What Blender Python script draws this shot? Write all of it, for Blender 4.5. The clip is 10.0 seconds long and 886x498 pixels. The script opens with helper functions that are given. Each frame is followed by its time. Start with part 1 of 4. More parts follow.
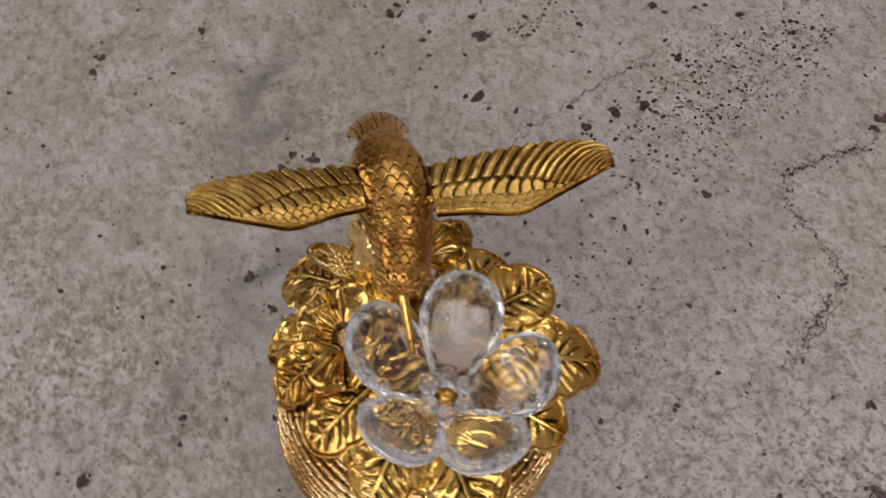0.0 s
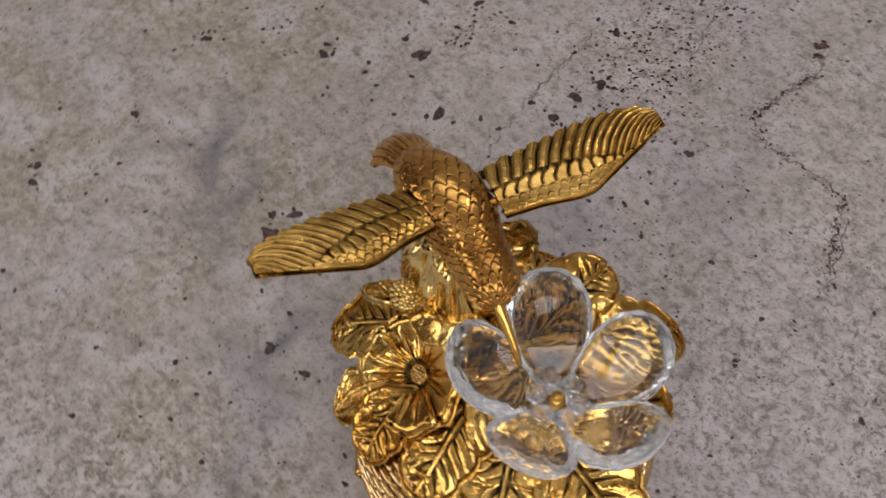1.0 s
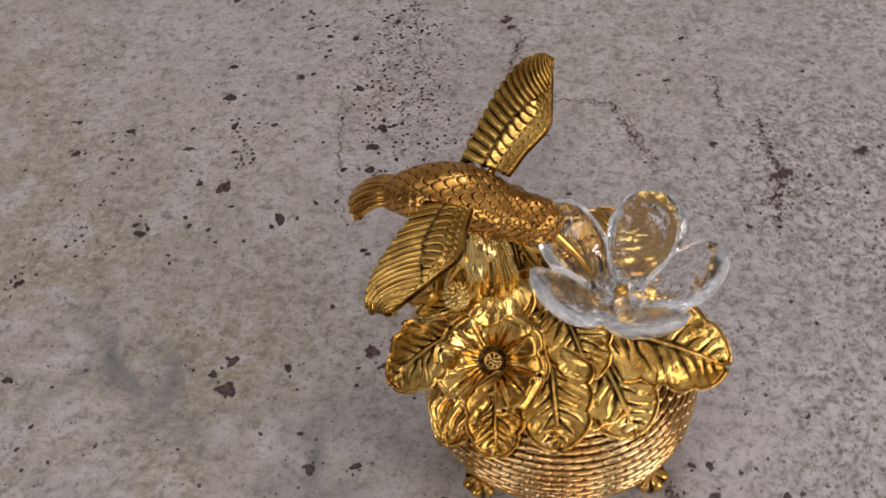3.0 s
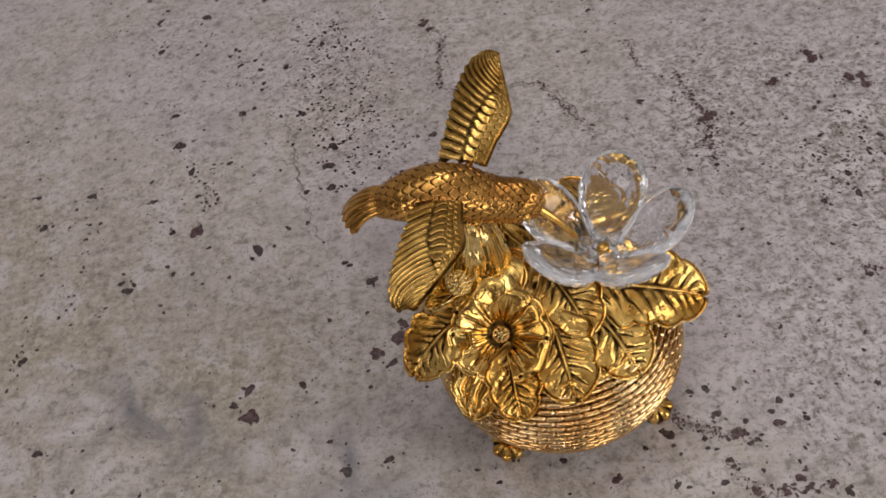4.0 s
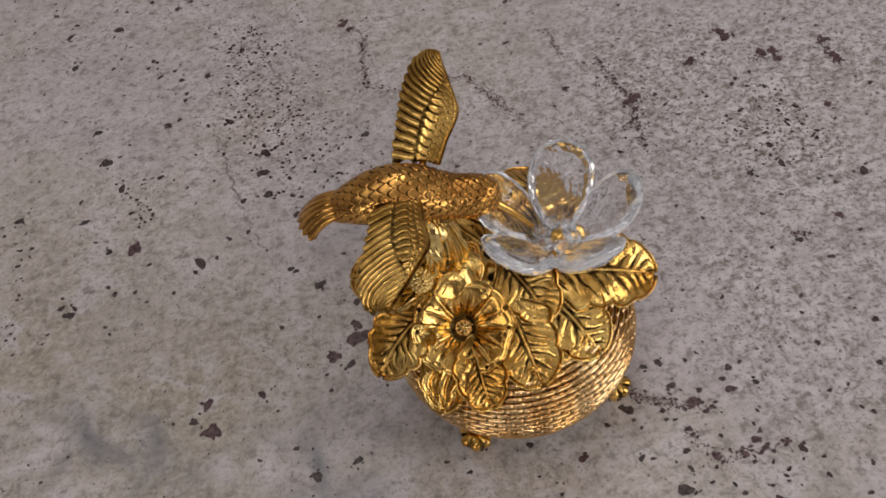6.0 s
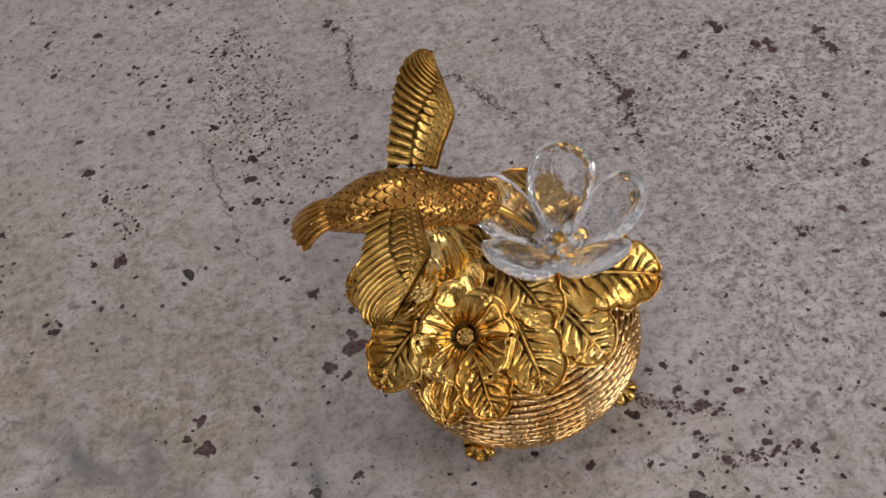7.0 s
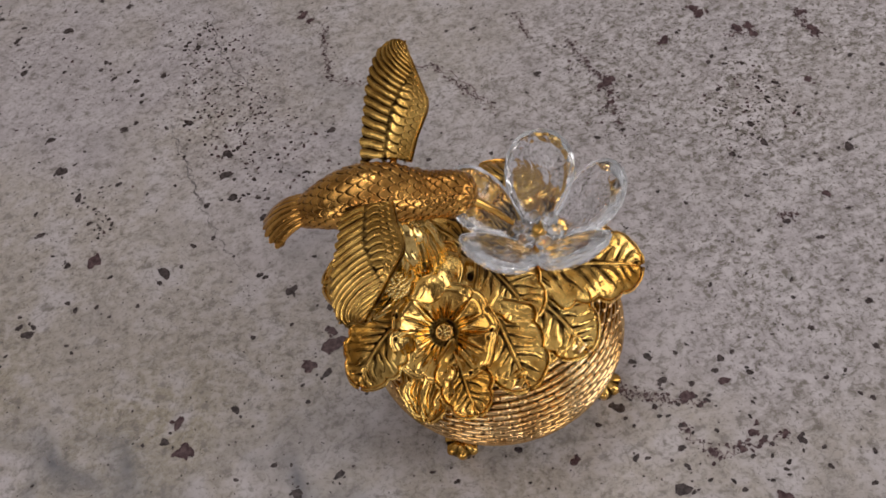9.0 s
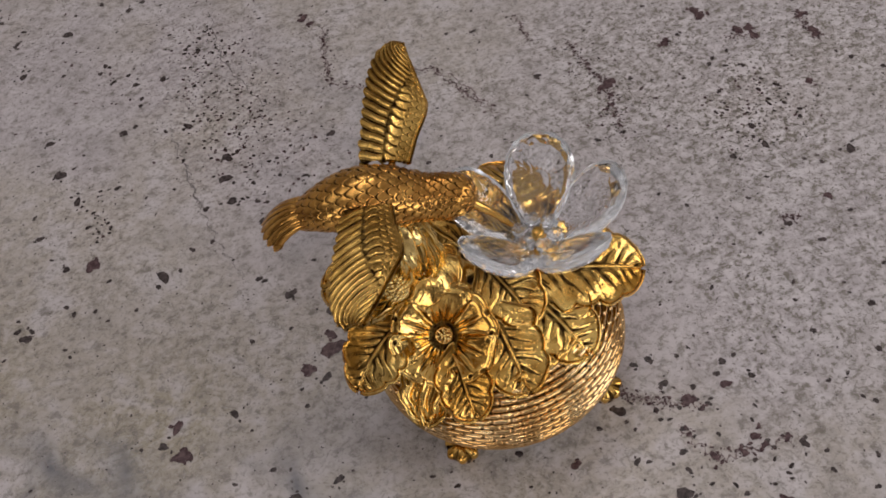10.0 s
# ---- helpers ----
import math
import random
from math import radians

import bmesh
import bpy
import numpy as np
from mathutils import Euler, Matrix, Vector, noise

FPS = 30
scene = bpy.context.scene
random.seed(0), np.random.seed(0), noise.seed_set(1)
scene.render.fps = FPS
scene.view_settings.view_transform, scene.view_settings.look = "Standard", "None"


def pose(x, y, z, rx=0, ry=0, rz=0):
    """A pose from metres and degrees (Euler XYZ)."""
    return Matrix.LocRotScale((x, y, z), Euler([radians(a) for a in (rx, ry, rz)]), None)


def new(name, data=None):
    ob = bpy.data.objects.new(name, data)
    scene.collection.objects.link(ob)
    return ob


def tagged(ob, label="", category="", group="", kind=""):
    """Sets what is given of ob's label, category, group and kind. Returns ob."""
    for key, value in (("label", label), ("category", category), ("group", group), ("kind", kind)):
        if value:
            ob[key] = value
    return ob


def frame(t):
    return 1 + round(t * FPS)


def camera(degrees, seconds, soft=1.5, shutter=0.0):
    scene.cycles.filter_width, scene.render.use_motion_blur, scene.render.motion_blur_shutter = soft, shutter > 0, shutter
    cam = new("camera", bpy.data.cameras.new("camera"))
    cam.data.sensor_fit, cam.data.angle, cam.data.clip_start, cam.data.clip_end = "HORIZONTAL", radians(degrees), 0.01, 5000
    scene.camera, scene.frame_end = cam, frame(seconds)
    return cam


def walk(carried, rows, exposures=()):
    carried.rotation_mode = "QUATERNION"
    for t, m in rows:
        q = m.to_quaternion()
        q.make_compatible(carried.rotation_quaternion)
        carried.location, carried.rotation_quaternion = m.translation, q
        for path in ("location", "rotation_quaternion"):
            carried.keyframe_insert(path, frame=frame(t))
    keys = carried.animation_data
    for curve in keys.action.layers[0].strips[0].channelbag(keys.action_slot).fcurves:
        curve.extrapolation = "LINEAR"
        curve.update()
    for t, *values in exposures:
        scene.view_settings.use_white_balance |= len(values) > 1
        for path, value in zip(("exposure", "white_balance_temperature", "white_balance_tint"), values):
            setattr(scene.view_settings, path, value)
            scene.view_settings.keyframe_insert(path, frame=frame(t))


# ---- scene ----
cam = camera(47.76, 10.0, 1.7, 0.4)
PATH = [
    (0, 0.02249, -0.08590, 0.22703, 32.031, -1.666, 15.404),
    (0.5, 0.00230, -0.08963, 0.22198, 33.754, -0.541, 7.525),
    (1, -0.01329, -0.09076, 0.21505, 34.916, 0.156, -0.591),
    (1.5, -0.03344, -0.09090, 0.21429, 38.507, 3.175, -10.231),
    (2, -0.05730, -0.09852, 0.21226, 39.893, 2.624, -25.256),
    (2.5, -0.07950, -0.10228, 0.21416, 41.690, 2.827, -34.012),
    (2.7, -0.08695, -0.09959, 0.21411, 42.223, 2.968, -36.189),
    (3.8, -0.11483, -0.09457, 0.22705, 40.847, 7.718, -49.936),
    (4, -0.11686, -0.09556, 0.23074, 40.649, 8.511, -51.537),
    (4.5, -0.12156, -0.09524, 0.23366, 39.779, 7.337, -55.210),
    (5, -0.12419, -0.09552, 0.23541, 39.995, 5.704, -57.376),
    (5.5, -0.12932, -0.09542, 0.23964, 39.252, 7.121, -56.651),
    (6, -0.12445, -0.08637, 0.23584, 39.211, 7.193, -58.537),
    (6.2, -0.12094, -0.08170, 0.23171, 38.833, 7.235, -59.126),
    (7.5, -0.12048, -0.07935, 0.23171, 38.800, 7.511, -60.795),
    (8, -0.11868, -0.07878, 0.22910, 38.329, 7.590, -61.285),
    (8.5, -0.11753, -0.07848, 0.22776, 37.939, 7.423, -61.367),
    (9, -0.11624, -0.07957, 0.22807, 38.064, 7.607, -61.555),
    (9.5, -0.11647, -0.07942, 0.22696, 38.199, 7.600, -61.589),
    (10, -0.11558, -0.07974, 0.22679, 38.312, 7.780, -61.576),
]
walk(cam, [(t, pose(x, y, z, rx, ry, rz)) for t, x, y, z, rx, ry, rz in PATH],
     [(0, -0.14, 6500, 10), (2.5, -0.10, 6500, 10), (5, -0.14, 6450, 10), (7.5, -0.21, 6400, 10), (10, -0.21, 6400, 10)])

# ---- light ----
world = bpy.data.worlds.new("room_air")
scene.world = world
world.use_nodes = True
world.node_tree.nodes["Background"].inputs[0].default_value = (0.9, 0.93, 1.0, 1)
world.node_tree.nodes["Background"].inputs[1].default_value = 0.05


def disc_fill(x, y, z, size, watts, colour):
    data = bpy.data.lights.new("disc_fill", "AREA")
    data.shape, data.size, data.energy, data.color = "DISK", size, watts, colour
    ob = new("disc_fill", data)
    ob.matrix_world = pose(x, y, z)
    return ob


CEILING = 1.55
# Two unseen discs added at the ceiling for fill and sparkle.
for lx, ly, watts in ((-0.9, -0.7, 1.5), (0.8, 0.5, 2.3)):
    disc_fill(lx, ly, CEILING - 0.012, 0.2, watts, (1.0, 0.90, 0.84))


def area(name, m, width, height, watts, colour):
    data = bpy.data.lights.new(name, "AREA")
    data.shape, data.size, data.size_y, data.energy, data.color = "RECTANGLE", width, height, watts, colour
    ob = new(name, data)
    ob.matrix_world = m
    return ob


def globe(x, y, z, radius, watts, colour):
    data = bpy.data.lights.new("globe_fill", "POINT")
    data.shadow_soft_size, data.energy, data.color = radius, watts, colour
    ob = new("globe_fill", data)
    ob.location = (x, y, z)
    return ob


# Unseen panel added overhead to brighten crystal, leaf tops and northern stone.
area("panel_fill", pose(0.10, 0.50, CEILING - 0.012), 1.0, 0.8, 3.0, (0.97, 0.91, 0.90))
area("window_light", pose(0.60, -1.485, 0.76, 90, 0, 0), 1.10, 1.10, 13.5, (0.97, 0.915, 0.895))
# Unseen globe added as weak fill from the north-west.
globe(-0.55, 0.75, CEILING - 0.28, 0.14, 0.8, (0.97, 0.905, 0.885))
area("window_light", pose(-1.585, -0.12, 0.76, 0, -90, 0), 0.80, 0.80, 5.2, (0.98, 0.93, 0.92))
area("window_light", pose(-0.75, -1.485, 0.58, 90, 0, 0), 0.80, 0.70, 7.6, (0.96, 0.93, 0.94))


# ---- materials ----
class Nodes:
    """A material's node tree, written in short lines."""

    def __init__(self, name):
        self.mat = bpy.data.materials.new(name)
        self.mat.use_nodes = True
        self.tree = self.mat.node_tree
        self.bsdf = self.tree.nodes["Principled BSDF"]
        self.coord = self.tree.nodes.new("ShaderNodeTexCoord").outputs["Object"]

    def put(self, kind, **values):
        node = self.tree.nodes.new(kind)
        for key, value in values.items():
            socket = node.inputs[key.replace("_", " ")]
            self.feed(socket, value)
        return node

    def feed(self, socket, value):
        if isinstance(value, bpy.types.NodeSocket):
            self.tree.links.new(value, socket)
        else:
            socket.default_value = value

    def noise(self, scale, detail=4.0, rough=0.55, coord=None, distort=0.0):
        return self.put("ShaderNodeTexNoise", Vector=coord or self.coord, Scale=scale, Detail=detail, Roughness=rough, Distortion=distort).outputs["Fac"]

    def ramp(self, fac, *stops):
        node = self.put("ShaderNodeValToRGB", Fac=fac)
        band = node.color_ramp
        while len(band.elements) < len(stops):
            band.elements.new(0.5)
        for el, (place, col) in zip(band.elements, stops):
            el.position = place
            el.color = (col, col, col, 1) if isinstance(col, (int, float)) else (*col, 1)
        return node.outputs["Color"]

    def mix(self, fac, a, b):
        node = self.tree.nodes.new("ShaderNodeMix")
        node.data_type = "RGBA"
        for socket, value in ((node.inputs[0], fac), (node.inputs[6], a), (node.inputs[7], b)):
            self.feed(socket, (*value, 1) if isinstance(value, tuple) else value)
        return node.outputs[2]

    def math(self, how, a, b):
        node = self.tree.nodes.new("ShaderNodeMath")
        node.operation = how
        self.feed(node.inputs[0], a), self.feed(node.inputs[1], b)
        return node.outputs[0]

    def bump(self, height, strength, distance):
        node = self.put("ShaderNodeBump", Height=height, Strength=strength, Distance=distance)
        self.feed(self.bsdf.inputs["Normal"], node.outputs[0])

    def attribute(self, name):
        node = self.tree.nodes.new("ShaderNodeAttribute")
        node.attribute_name = name
        return node.outputs["Fac"]

    def set(self, **values):
        for key, value in values.items():
            value = (*value, 1) if isinstance(value, tuple) else value
            self.feed(self.bsdf.inputs[key.replace("_", " ")], value)
        return self.mat


def gold(name, bright, deep, rough, beaten=0.5):
    """Antique gold plate: bright on what stands proud, dark patina in the grooves, brown tarnish in patches."""
    n = Nodes(name)
    wear = n.noise(140.0, 4.0)
    tarnish = n.noise(75.0, 5.0, 0.65)
    fine = n.noise(900.0, 3.0)
    tone = n.mix(n.ramp(tarnish, (0.36, 0.0), (0.60, 1.0)), bright, deep)
    tone = n.mix(n.ramp(n.noise(310.0, 4.0, 0.6), (0.50, 0.0), (0.70, 0.6)), tone, tuple(0.7 * c for c in deep))
    # This attribute also carries shade painted into wing slots and petal gaps.
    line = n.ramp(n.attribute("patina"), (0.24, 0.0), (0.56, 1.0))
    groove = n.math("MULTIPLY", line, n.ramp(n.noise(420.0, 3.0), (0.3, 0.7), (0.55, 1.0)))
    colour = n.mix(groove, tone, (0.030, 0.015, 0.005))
    lumps = n.noise(330.0, 3.0, 0.6)
    n.bump(n.math("ADD", n.math("MULTIPLY", fine, 0.6), n.math("ADD", n.math("MULTIPLY", wear, 0.8), n.math("MULTIPLY", lumps, 1.2))), beaten, 0.0003)
    roughness = n.math("ADD", n.math("MULTIPLY", groove, 0.4), n.ramp(wear, (0.3, rough * 0.7), (0.75, rough * 1.45)))
    return n.set(Base_Color=colour, Metallic=1.0, Roughness=roughness)


GOLD = gold("antique_gold", (0.99, 0.69, 0.22), (0.60, 0.31, 0.055), 0.16, 0.6)
BRONZE = gold("burnished_gold", (0.88, 0.51, 0.14), (0.46, 0.22, 0.05), 0.17)
BASKET = gold("rose_gold", (0.99, 0.77, 0.43), (0.70, 0.41, 0.15), 0.11, 0.2)
FEATHER = gold("feather_gold", (0.90, 0.60, 0.18), (0.50, 0.29, 0.065), 0.22)
POLISHED = gold("polished_gold", (0.99, 0.70, 0.23), (0.66, 0.36, 0.075), 0.14, 0.3)
PALE = gold("pale_gold", (0.97, 0.76, 0.33), (0.74, 0.50, 0.16), 0.15)


def make_crystal(name, clear):
    n = Nodes(name)
    return n.set(Base_Color=(0.97, 0.98, 1.0), Roughness=0.0, IOR=1.58, Transmission_Weight=clear)


CRYSTAL = make_crystal("cut_crystal", 0.99)
# Milky rim glass: its white stands for room light the facets reflect.
WHITE_RIM = Nodes("white_rim_crystal").set(Base_Color=(0.97, 0.98, 1.0), Roughness=0.04, IOR=1.55, Transmission_Weight=0.78)
HUB_STONE = make_crystal("cloudy_crystal", 0.93)


def make_granite():
    """Pale stone: lavender grey and tan areas, milky lumps between worm-like grey-brown grains, fine speckle."""
    n = Nodes("pale_granite")
    turned = n.put("ShaderNodeMapping", Vector=n.coord, Rotation=(0, 0, 0.87)).outputs[0]
    warp = n.put("ShaderNodeMapping", Vector=turned, Scale=(0.92, 1.0, 1.0)).outputs[0]
    mottle = n.attribute("mottle")
    broad = n.noise(10.0, 4.0, 0.5, warp, 0.5)
    patch = n.noise(26.0, 4.0, 0.6, warp, 0.5)
    mid = n.noise(75.0, 4.0, 0.55, warp, 0.4)
    blot = n.noise(290.0, 4.0, 0.62, warp, 0.3)
    grain = n.noise(720.0, 2.0, 0.55, warp, 0.5)
    fine = n.noise(820.0, 3.0, 0.6, turned, 0.2)
    worm = n.math("ABSOLUTE", n.math("SUBTRACT", n.noise(300.0, 3.0, 0.6, warp, 0.9), 0.5), 0.0)
    much = n.math("MULTIPLY", mottle, n.ramp(patch, (0.30, 0.45), (0.60, 1.0)))
    tan = n.math("MULTIPLY", n.ramp(broad, (0.42, 0.0), (0.54, 0.8)), n.ramp(mottle, (0.3, 1.0), (1.0, 0.3)))
    base = n.mix(tan, (0.495, 0.463, 0.488), (0.48, 0.44, 0.385))
    base = n.mix(n.math("MULTIPLY", n.attribute("buff"), n.ramp(patch, (0.36, 0.35), (0.60, 1.0))), base, (0.42, 0.378, 0.30))
    base = n.mix(n.ramp(mid, (0.50, 0.0), (0.64, 0.75)), base, (0.60, 0.572, 0.595))
    base = n.mix(n.ramp(mid, (0.34, 0.35), (0.47, 0.0)), base, (0.33, 0.31, 0.305))
    base = n.mix(n.ramp(blot, (0.36, 0.65), (0.43, 0.0)), base, (0.25, 0.23, 0.22))
    base = n.mix(n.math("MULTIPLY", much, n.ramp(blot, (0.51, 0.0), (0.60, 0.85))), base, (0.665, 0.635, 0.66))
    lines = n.math("MULTIPLY", n.ramp(worm, (0.018, 1.0), (0.045, 0.0)), n.ramp(blot, (0.40, 1.0), (0.56, 0.0)))
    base = n.mix(n.math("MULTIPLY", lines, n.math("ADD", n.math("MULTIPLY", much, 0.85), 0.15)), base, (0.215, 0.195, 0.165))
    base = n.mix(n.math("MULTIPLY", much, n.ramp(grain, (0.37, 1.0), (0.43, 0.0))), base, (0.20, 0.185, 0.16))
    base = n.mix(n.math("MULTIPLY", much, n.ramp(grain, (0.58, 0.0), (0.68, 0.55))), base, (0.72, 0.70, 0.71))
    base = n.mix(n.math("MULTIPLY", n.ramp(fine, (0.33, 0.9), (0.42, 0.0)), 0.65), base, (0.23, 0.21, 0.19))
    base = n.mix(n.attribute("cloud"), base, (0.17, 0.178, 0.20))
    n.bump(grain, 0.04, 0.0005)
    return n.set(Base_Color=base, Roughness=0.34, Specular_IOR_Level=0.35)


def make_fleck(name, dark, edge):
    n = Nodes(name)
    colour = n.mix(n.ramp(n.noise(700.0, 4.0), (0.4, 0.0), (0.65, 1.0)), dark, edge)
    return n.set(Base_Color=colour, Roughness=0.35, Specular_IOR_Level=0.35)


GRANITE = make_granite()
BLACK = make_fleck("dark_mineral", (0.035, 0.026, 0.027), (0.10, 0.08, 0.08))
RED = make_fleck("garnet_mineral", (0.060, 0.031, 0.037), (0.15, 0.10, 0.105))


PLUM = make_fleck("plum_seam", (0.15, 0.105, 0.11), (0.34, 0.29, 0.29))
SEAM = make_fleck("grey_seam", (0.22, 0.20, 0.205), (0.32, 0.30, 0.30))


def plaster(name, colour):
    n = Nodes(name)
    return n.set(Base_Color=n.mix(n.noise(3.0, 5.0), colour, tuple(0.9 * c for c in colour)), Roughness=0.8)


# Wall tones are set for what the gold and crystal reflect.
WALL = plaster("dark_unseen_plaster", (0.22, 0.175, 0.145))
PALE_WALL = plaster("pale_unseen_plaster", (0.50, 0.47, 0.44))
WHITE = plaster("ceiling_paint", (0.70, 0.68, 0.66))
TILE = plaster("floor_finish", (0.34, 0.28, 0.23))
CARCASS = plaster("cabinet_paint", (0.35, 0.30, 0.26))


# ---- mesh helpers ----
MM = 0.001


def link(name, mesh, material, parent=None, label=""):
    mesh.materials.append(material)
    ob = new(name, mesh)
    if parent:
        ob.parent = parent
    return tagged(ob, label)


def from_arrays(name, verts, faces, smooth=True, patina=None):
    mesh = bpy.data.meshes.new(name)
    mesh.from_pydata([tuple(v) for v in verts], [], [tuple(np.asarray(q).tolist()) for q in faces])
    mesh.polygons.foreach_set("use_smooth", [smooth] * len(mesh.polygons))
    if patina is not None:
        layer = mesh.attributes.new("patina", "FLOAT", "POINT")
        layer.data.foreach_set("value", np.clip(np.asarray(patina, dtype=np.float32).ravel(), 0, 1))
    mesh.validate()
    mesh.update()
    return mesh


def quads(nu, nv, wrap_u=False, wrap_v=False, flip=False):
    a = np.arange(nu if wrap_u else nu - 1)
    b = np.arange(nv if wrap_v else nv - 1)
    i, j = np.meshgrid(a, b, indexing="ij")
    i2, j2 = (i + 1) % nu, (j + 1) % nv
    q = np.stack([i * nv + j, i2 * nv + j, i2 * nv + j2, i * nv + j2], -1).reshape(-1, 4)
    return q[:, ::-1] if flip else q


def grid_normals(p):
    n = np.cross(np.gradient(p, axis=0), np.gradient(p, axis=1))
    return n / (np.linalg.norm(n, axis=-1, keepdims=True) + 1e-12)


def sheet(name, p, patina, thick, flip=False):
    """A closed plate from a grid of points (mm): relief in front, a plain back at the given thickness."""
    nu, nv = p.shape[:2]
    n = grid_normals(p) * (-1 if flip else 1)
    back = p - n * thick
    verts = np.concatenate([p.reshape(-1, 3), back.reshape(-1, 3)]) * MM
    count = nu * nv
    front, rear = quads(nu, nv, flip=flip), quads(nu, nv, flip=not flip) + count
    index = np.arange(count).reshape(nu, nv)
    rim = np.concatenate([index[:, 0], index[-1, 1:], index[-2::-1, -1], index[0, -2:0:-1]])
    nxt = np.roll(rim, -1)
    side = np.stack([rim, rim + count, nxt + count, nxt], -1)
    if not flip:
        side = side[:, ::-1]
    pat = np.concatenate([patina.ravel(), np.full(count, 0.35)])
    return from_arrays(name, verts, np.concatenate([front, rear, side]), True, pat)


def smoothstep(a, b, x):
    t = np.clip((x - a) / (b - a), 0, 1)
    return t * t * (3 - 2 * t)


def unit(v):
    v = np.asarray(v, float)
    return v / np.linalg.norm(v)


def bezier(points, u):
    """Quadratic curve through three control points: places and directions."""
    a, b, c = (np.asarray(q, float) for q in points)
    u = u[..., None]
    return (1 - u) ** 2 * a + 2 * u * (1 - u) * b + u * u * c, 2 * (1 - u) * (b - a) + 2 * u * (c - b)


def spline(keys, t):
    """Smooth curve through the rows of keys, which stand at even steps of t from 0 to 1."""
    k = np.asarray(keys, float)
    m = len(k) - 1
    x = np.clip(t, 0, 1) * m
    i = np.clip(x.astype(int), 0, m - 1)
    f = (x - i)[..., None]
    at = lambda j: k[np.clip(j, 0, m)]
    p0, p1, p2, p3 = at(i - 1), at(i), at(i + 1), at(i + 2)
    return 0.5 * (2 * p1 + (p2 - p0) * f + (2 * p0 - 5 * p1 + 4 * p2 - p3) * f ** 2 + (3 * p1 - p0 - 3 * p2 + p3) * f ** 3)


def tube(name, path, radii, around=14, ridges=0, depth=0.0):
    """A tapered tube along points (mm), its ends drawn together."""
    p, r = np.asarray(path, float), np.asarray(radii, float)
    t = np.gradient(p, axis=0)
    t /= np.linalg.norm(t, axis=1, keepdims=True)
    ref = np.array([0.3, 0.5, 0.81])
    s = np.cross(t, ref)
    s /= np.linalg.norm(s, axis=1, keepdims=True)
    w = np.cross(t, s)
    a = np.linspace(0, 2 * math.pi, around, endpoint=False)
    wave = 0.5 + 0.5 * np.cos(ridges * a) if ridges else np.ones_like(a)
    rr = r[:, None] * (1 - depth * (1 - wave[None, :]))
    v = p[:, None] + rr[..., None] * (np.cos(a)[None, :, None] * s[:, None] + np.sin(a)[None, :, None] * w[:, None])
    pat = np.repeat((0.8 * (1 - wave) ** 2)[None, :], len(p), 0)
    verts = np.concatenate([v.reshape(-1, 3), p[:1], p[-1:]]) * MM
    faces = [tuple(q) for q in quads(len(p), around, wrap_v=True)]
    c0, c1, last = len(p) * around, len(p) * around + 1, (len(p) - 1) * around
    for k in range(around):
        faces.append((c0, k, (k + 1) % around))
        faces.append((c1, last + (k + 1) % around, last + k))
    return from_arrays(name, verts, faces, True, np.concatenate([pat.ravel(), [0.2, 0.2]]))


def groove(phase, width):
    """1 on the lines at whole phases, falling to 0 at the given share of a step."""
    d = np.abs(phase - np.round(phase))
    return 1 - smoothstep(0.35 * width, width, d)


def scales(a, b, wide=0.57, long=1.65):
    """Overlapping rounded feathers, rows along a and cells along b: their height, and the dark line round their free ends."""
    height, line = np.full_like(a, 0.1), np.ones_like(a)
    done = np.zeros_like(a, bool)
    for k in (-1, 0):
        row = np.floor(a) + k
        x = b + 0.5 * np.mod(row, 2)
        x = x - np.round(x)
        reach = long * np.sqrt(np.clip(1 - (x / wide) ** 2, 0.01, 1))
        e = (a - row) / reach
        hit = (e < 1) & ~done
        height = np.where(hit, 0.25 + 0.75 * smoothstep(0.0, 0.85, e) - 0.5 * smoothstep(0.85, 1.0, e) - 0.5 * (x / wide) ** 2, height)
        line = np.where(hit, smoothstep(0.78, 0.92, e), line)
        done |= hit
    return height, line


# ---- the worktop and the room ----
def slab(name, lo, hi, material, parent=None):
    bm = bmesh.new()
    bmesh.ops.create_cube(bm, size=1.0)
    for v in bm.verts:
        v.co = Vector([l + (c + 0.5) * (h - l) for c, l, h in zip(v.co, lo, hi)])
    mesh = bpy.data.meshes.new(name)
    bm.to_mesh(mesh)
    bm.free()
    return link(name, mesh, material, parent)


# soft blue-grey clouds in the stone: x, y, length, width, turn, depth
CLOUDS = ((-76, 94, 17, 5, 88, 0.95), (-72, 80, 14, 6, 70, 0.75), (-82, 100, 14, 4, 20, 0.55), (-55, 34, 13, 4.5, 68, 0.95), (-57, 20, 13, 5, 95, 0.5),
          (-60, -4, 16, 6, 95, 0.5), (-70, 62, 12, 10, 0, 0.35), (20, 72, 26, 4.5, 52, 0.42), (48, 62, 50, 7, 65, 0.2), (-35, 30, 12, 18, 0, 0.3), (70, 90, 50, 10, 60, 0.2))
# thin grey seams in the stone: corner points in mm
SEAMS = (((39, 146), (19, 120), (5, 100), (-4, 82)), ((12, 112), (21, 122), (29, 132), (36, 143)), ((60, 120), (75, 150), (95, 170)), ((-76, 102), (-75, 92), (-77, 83)))


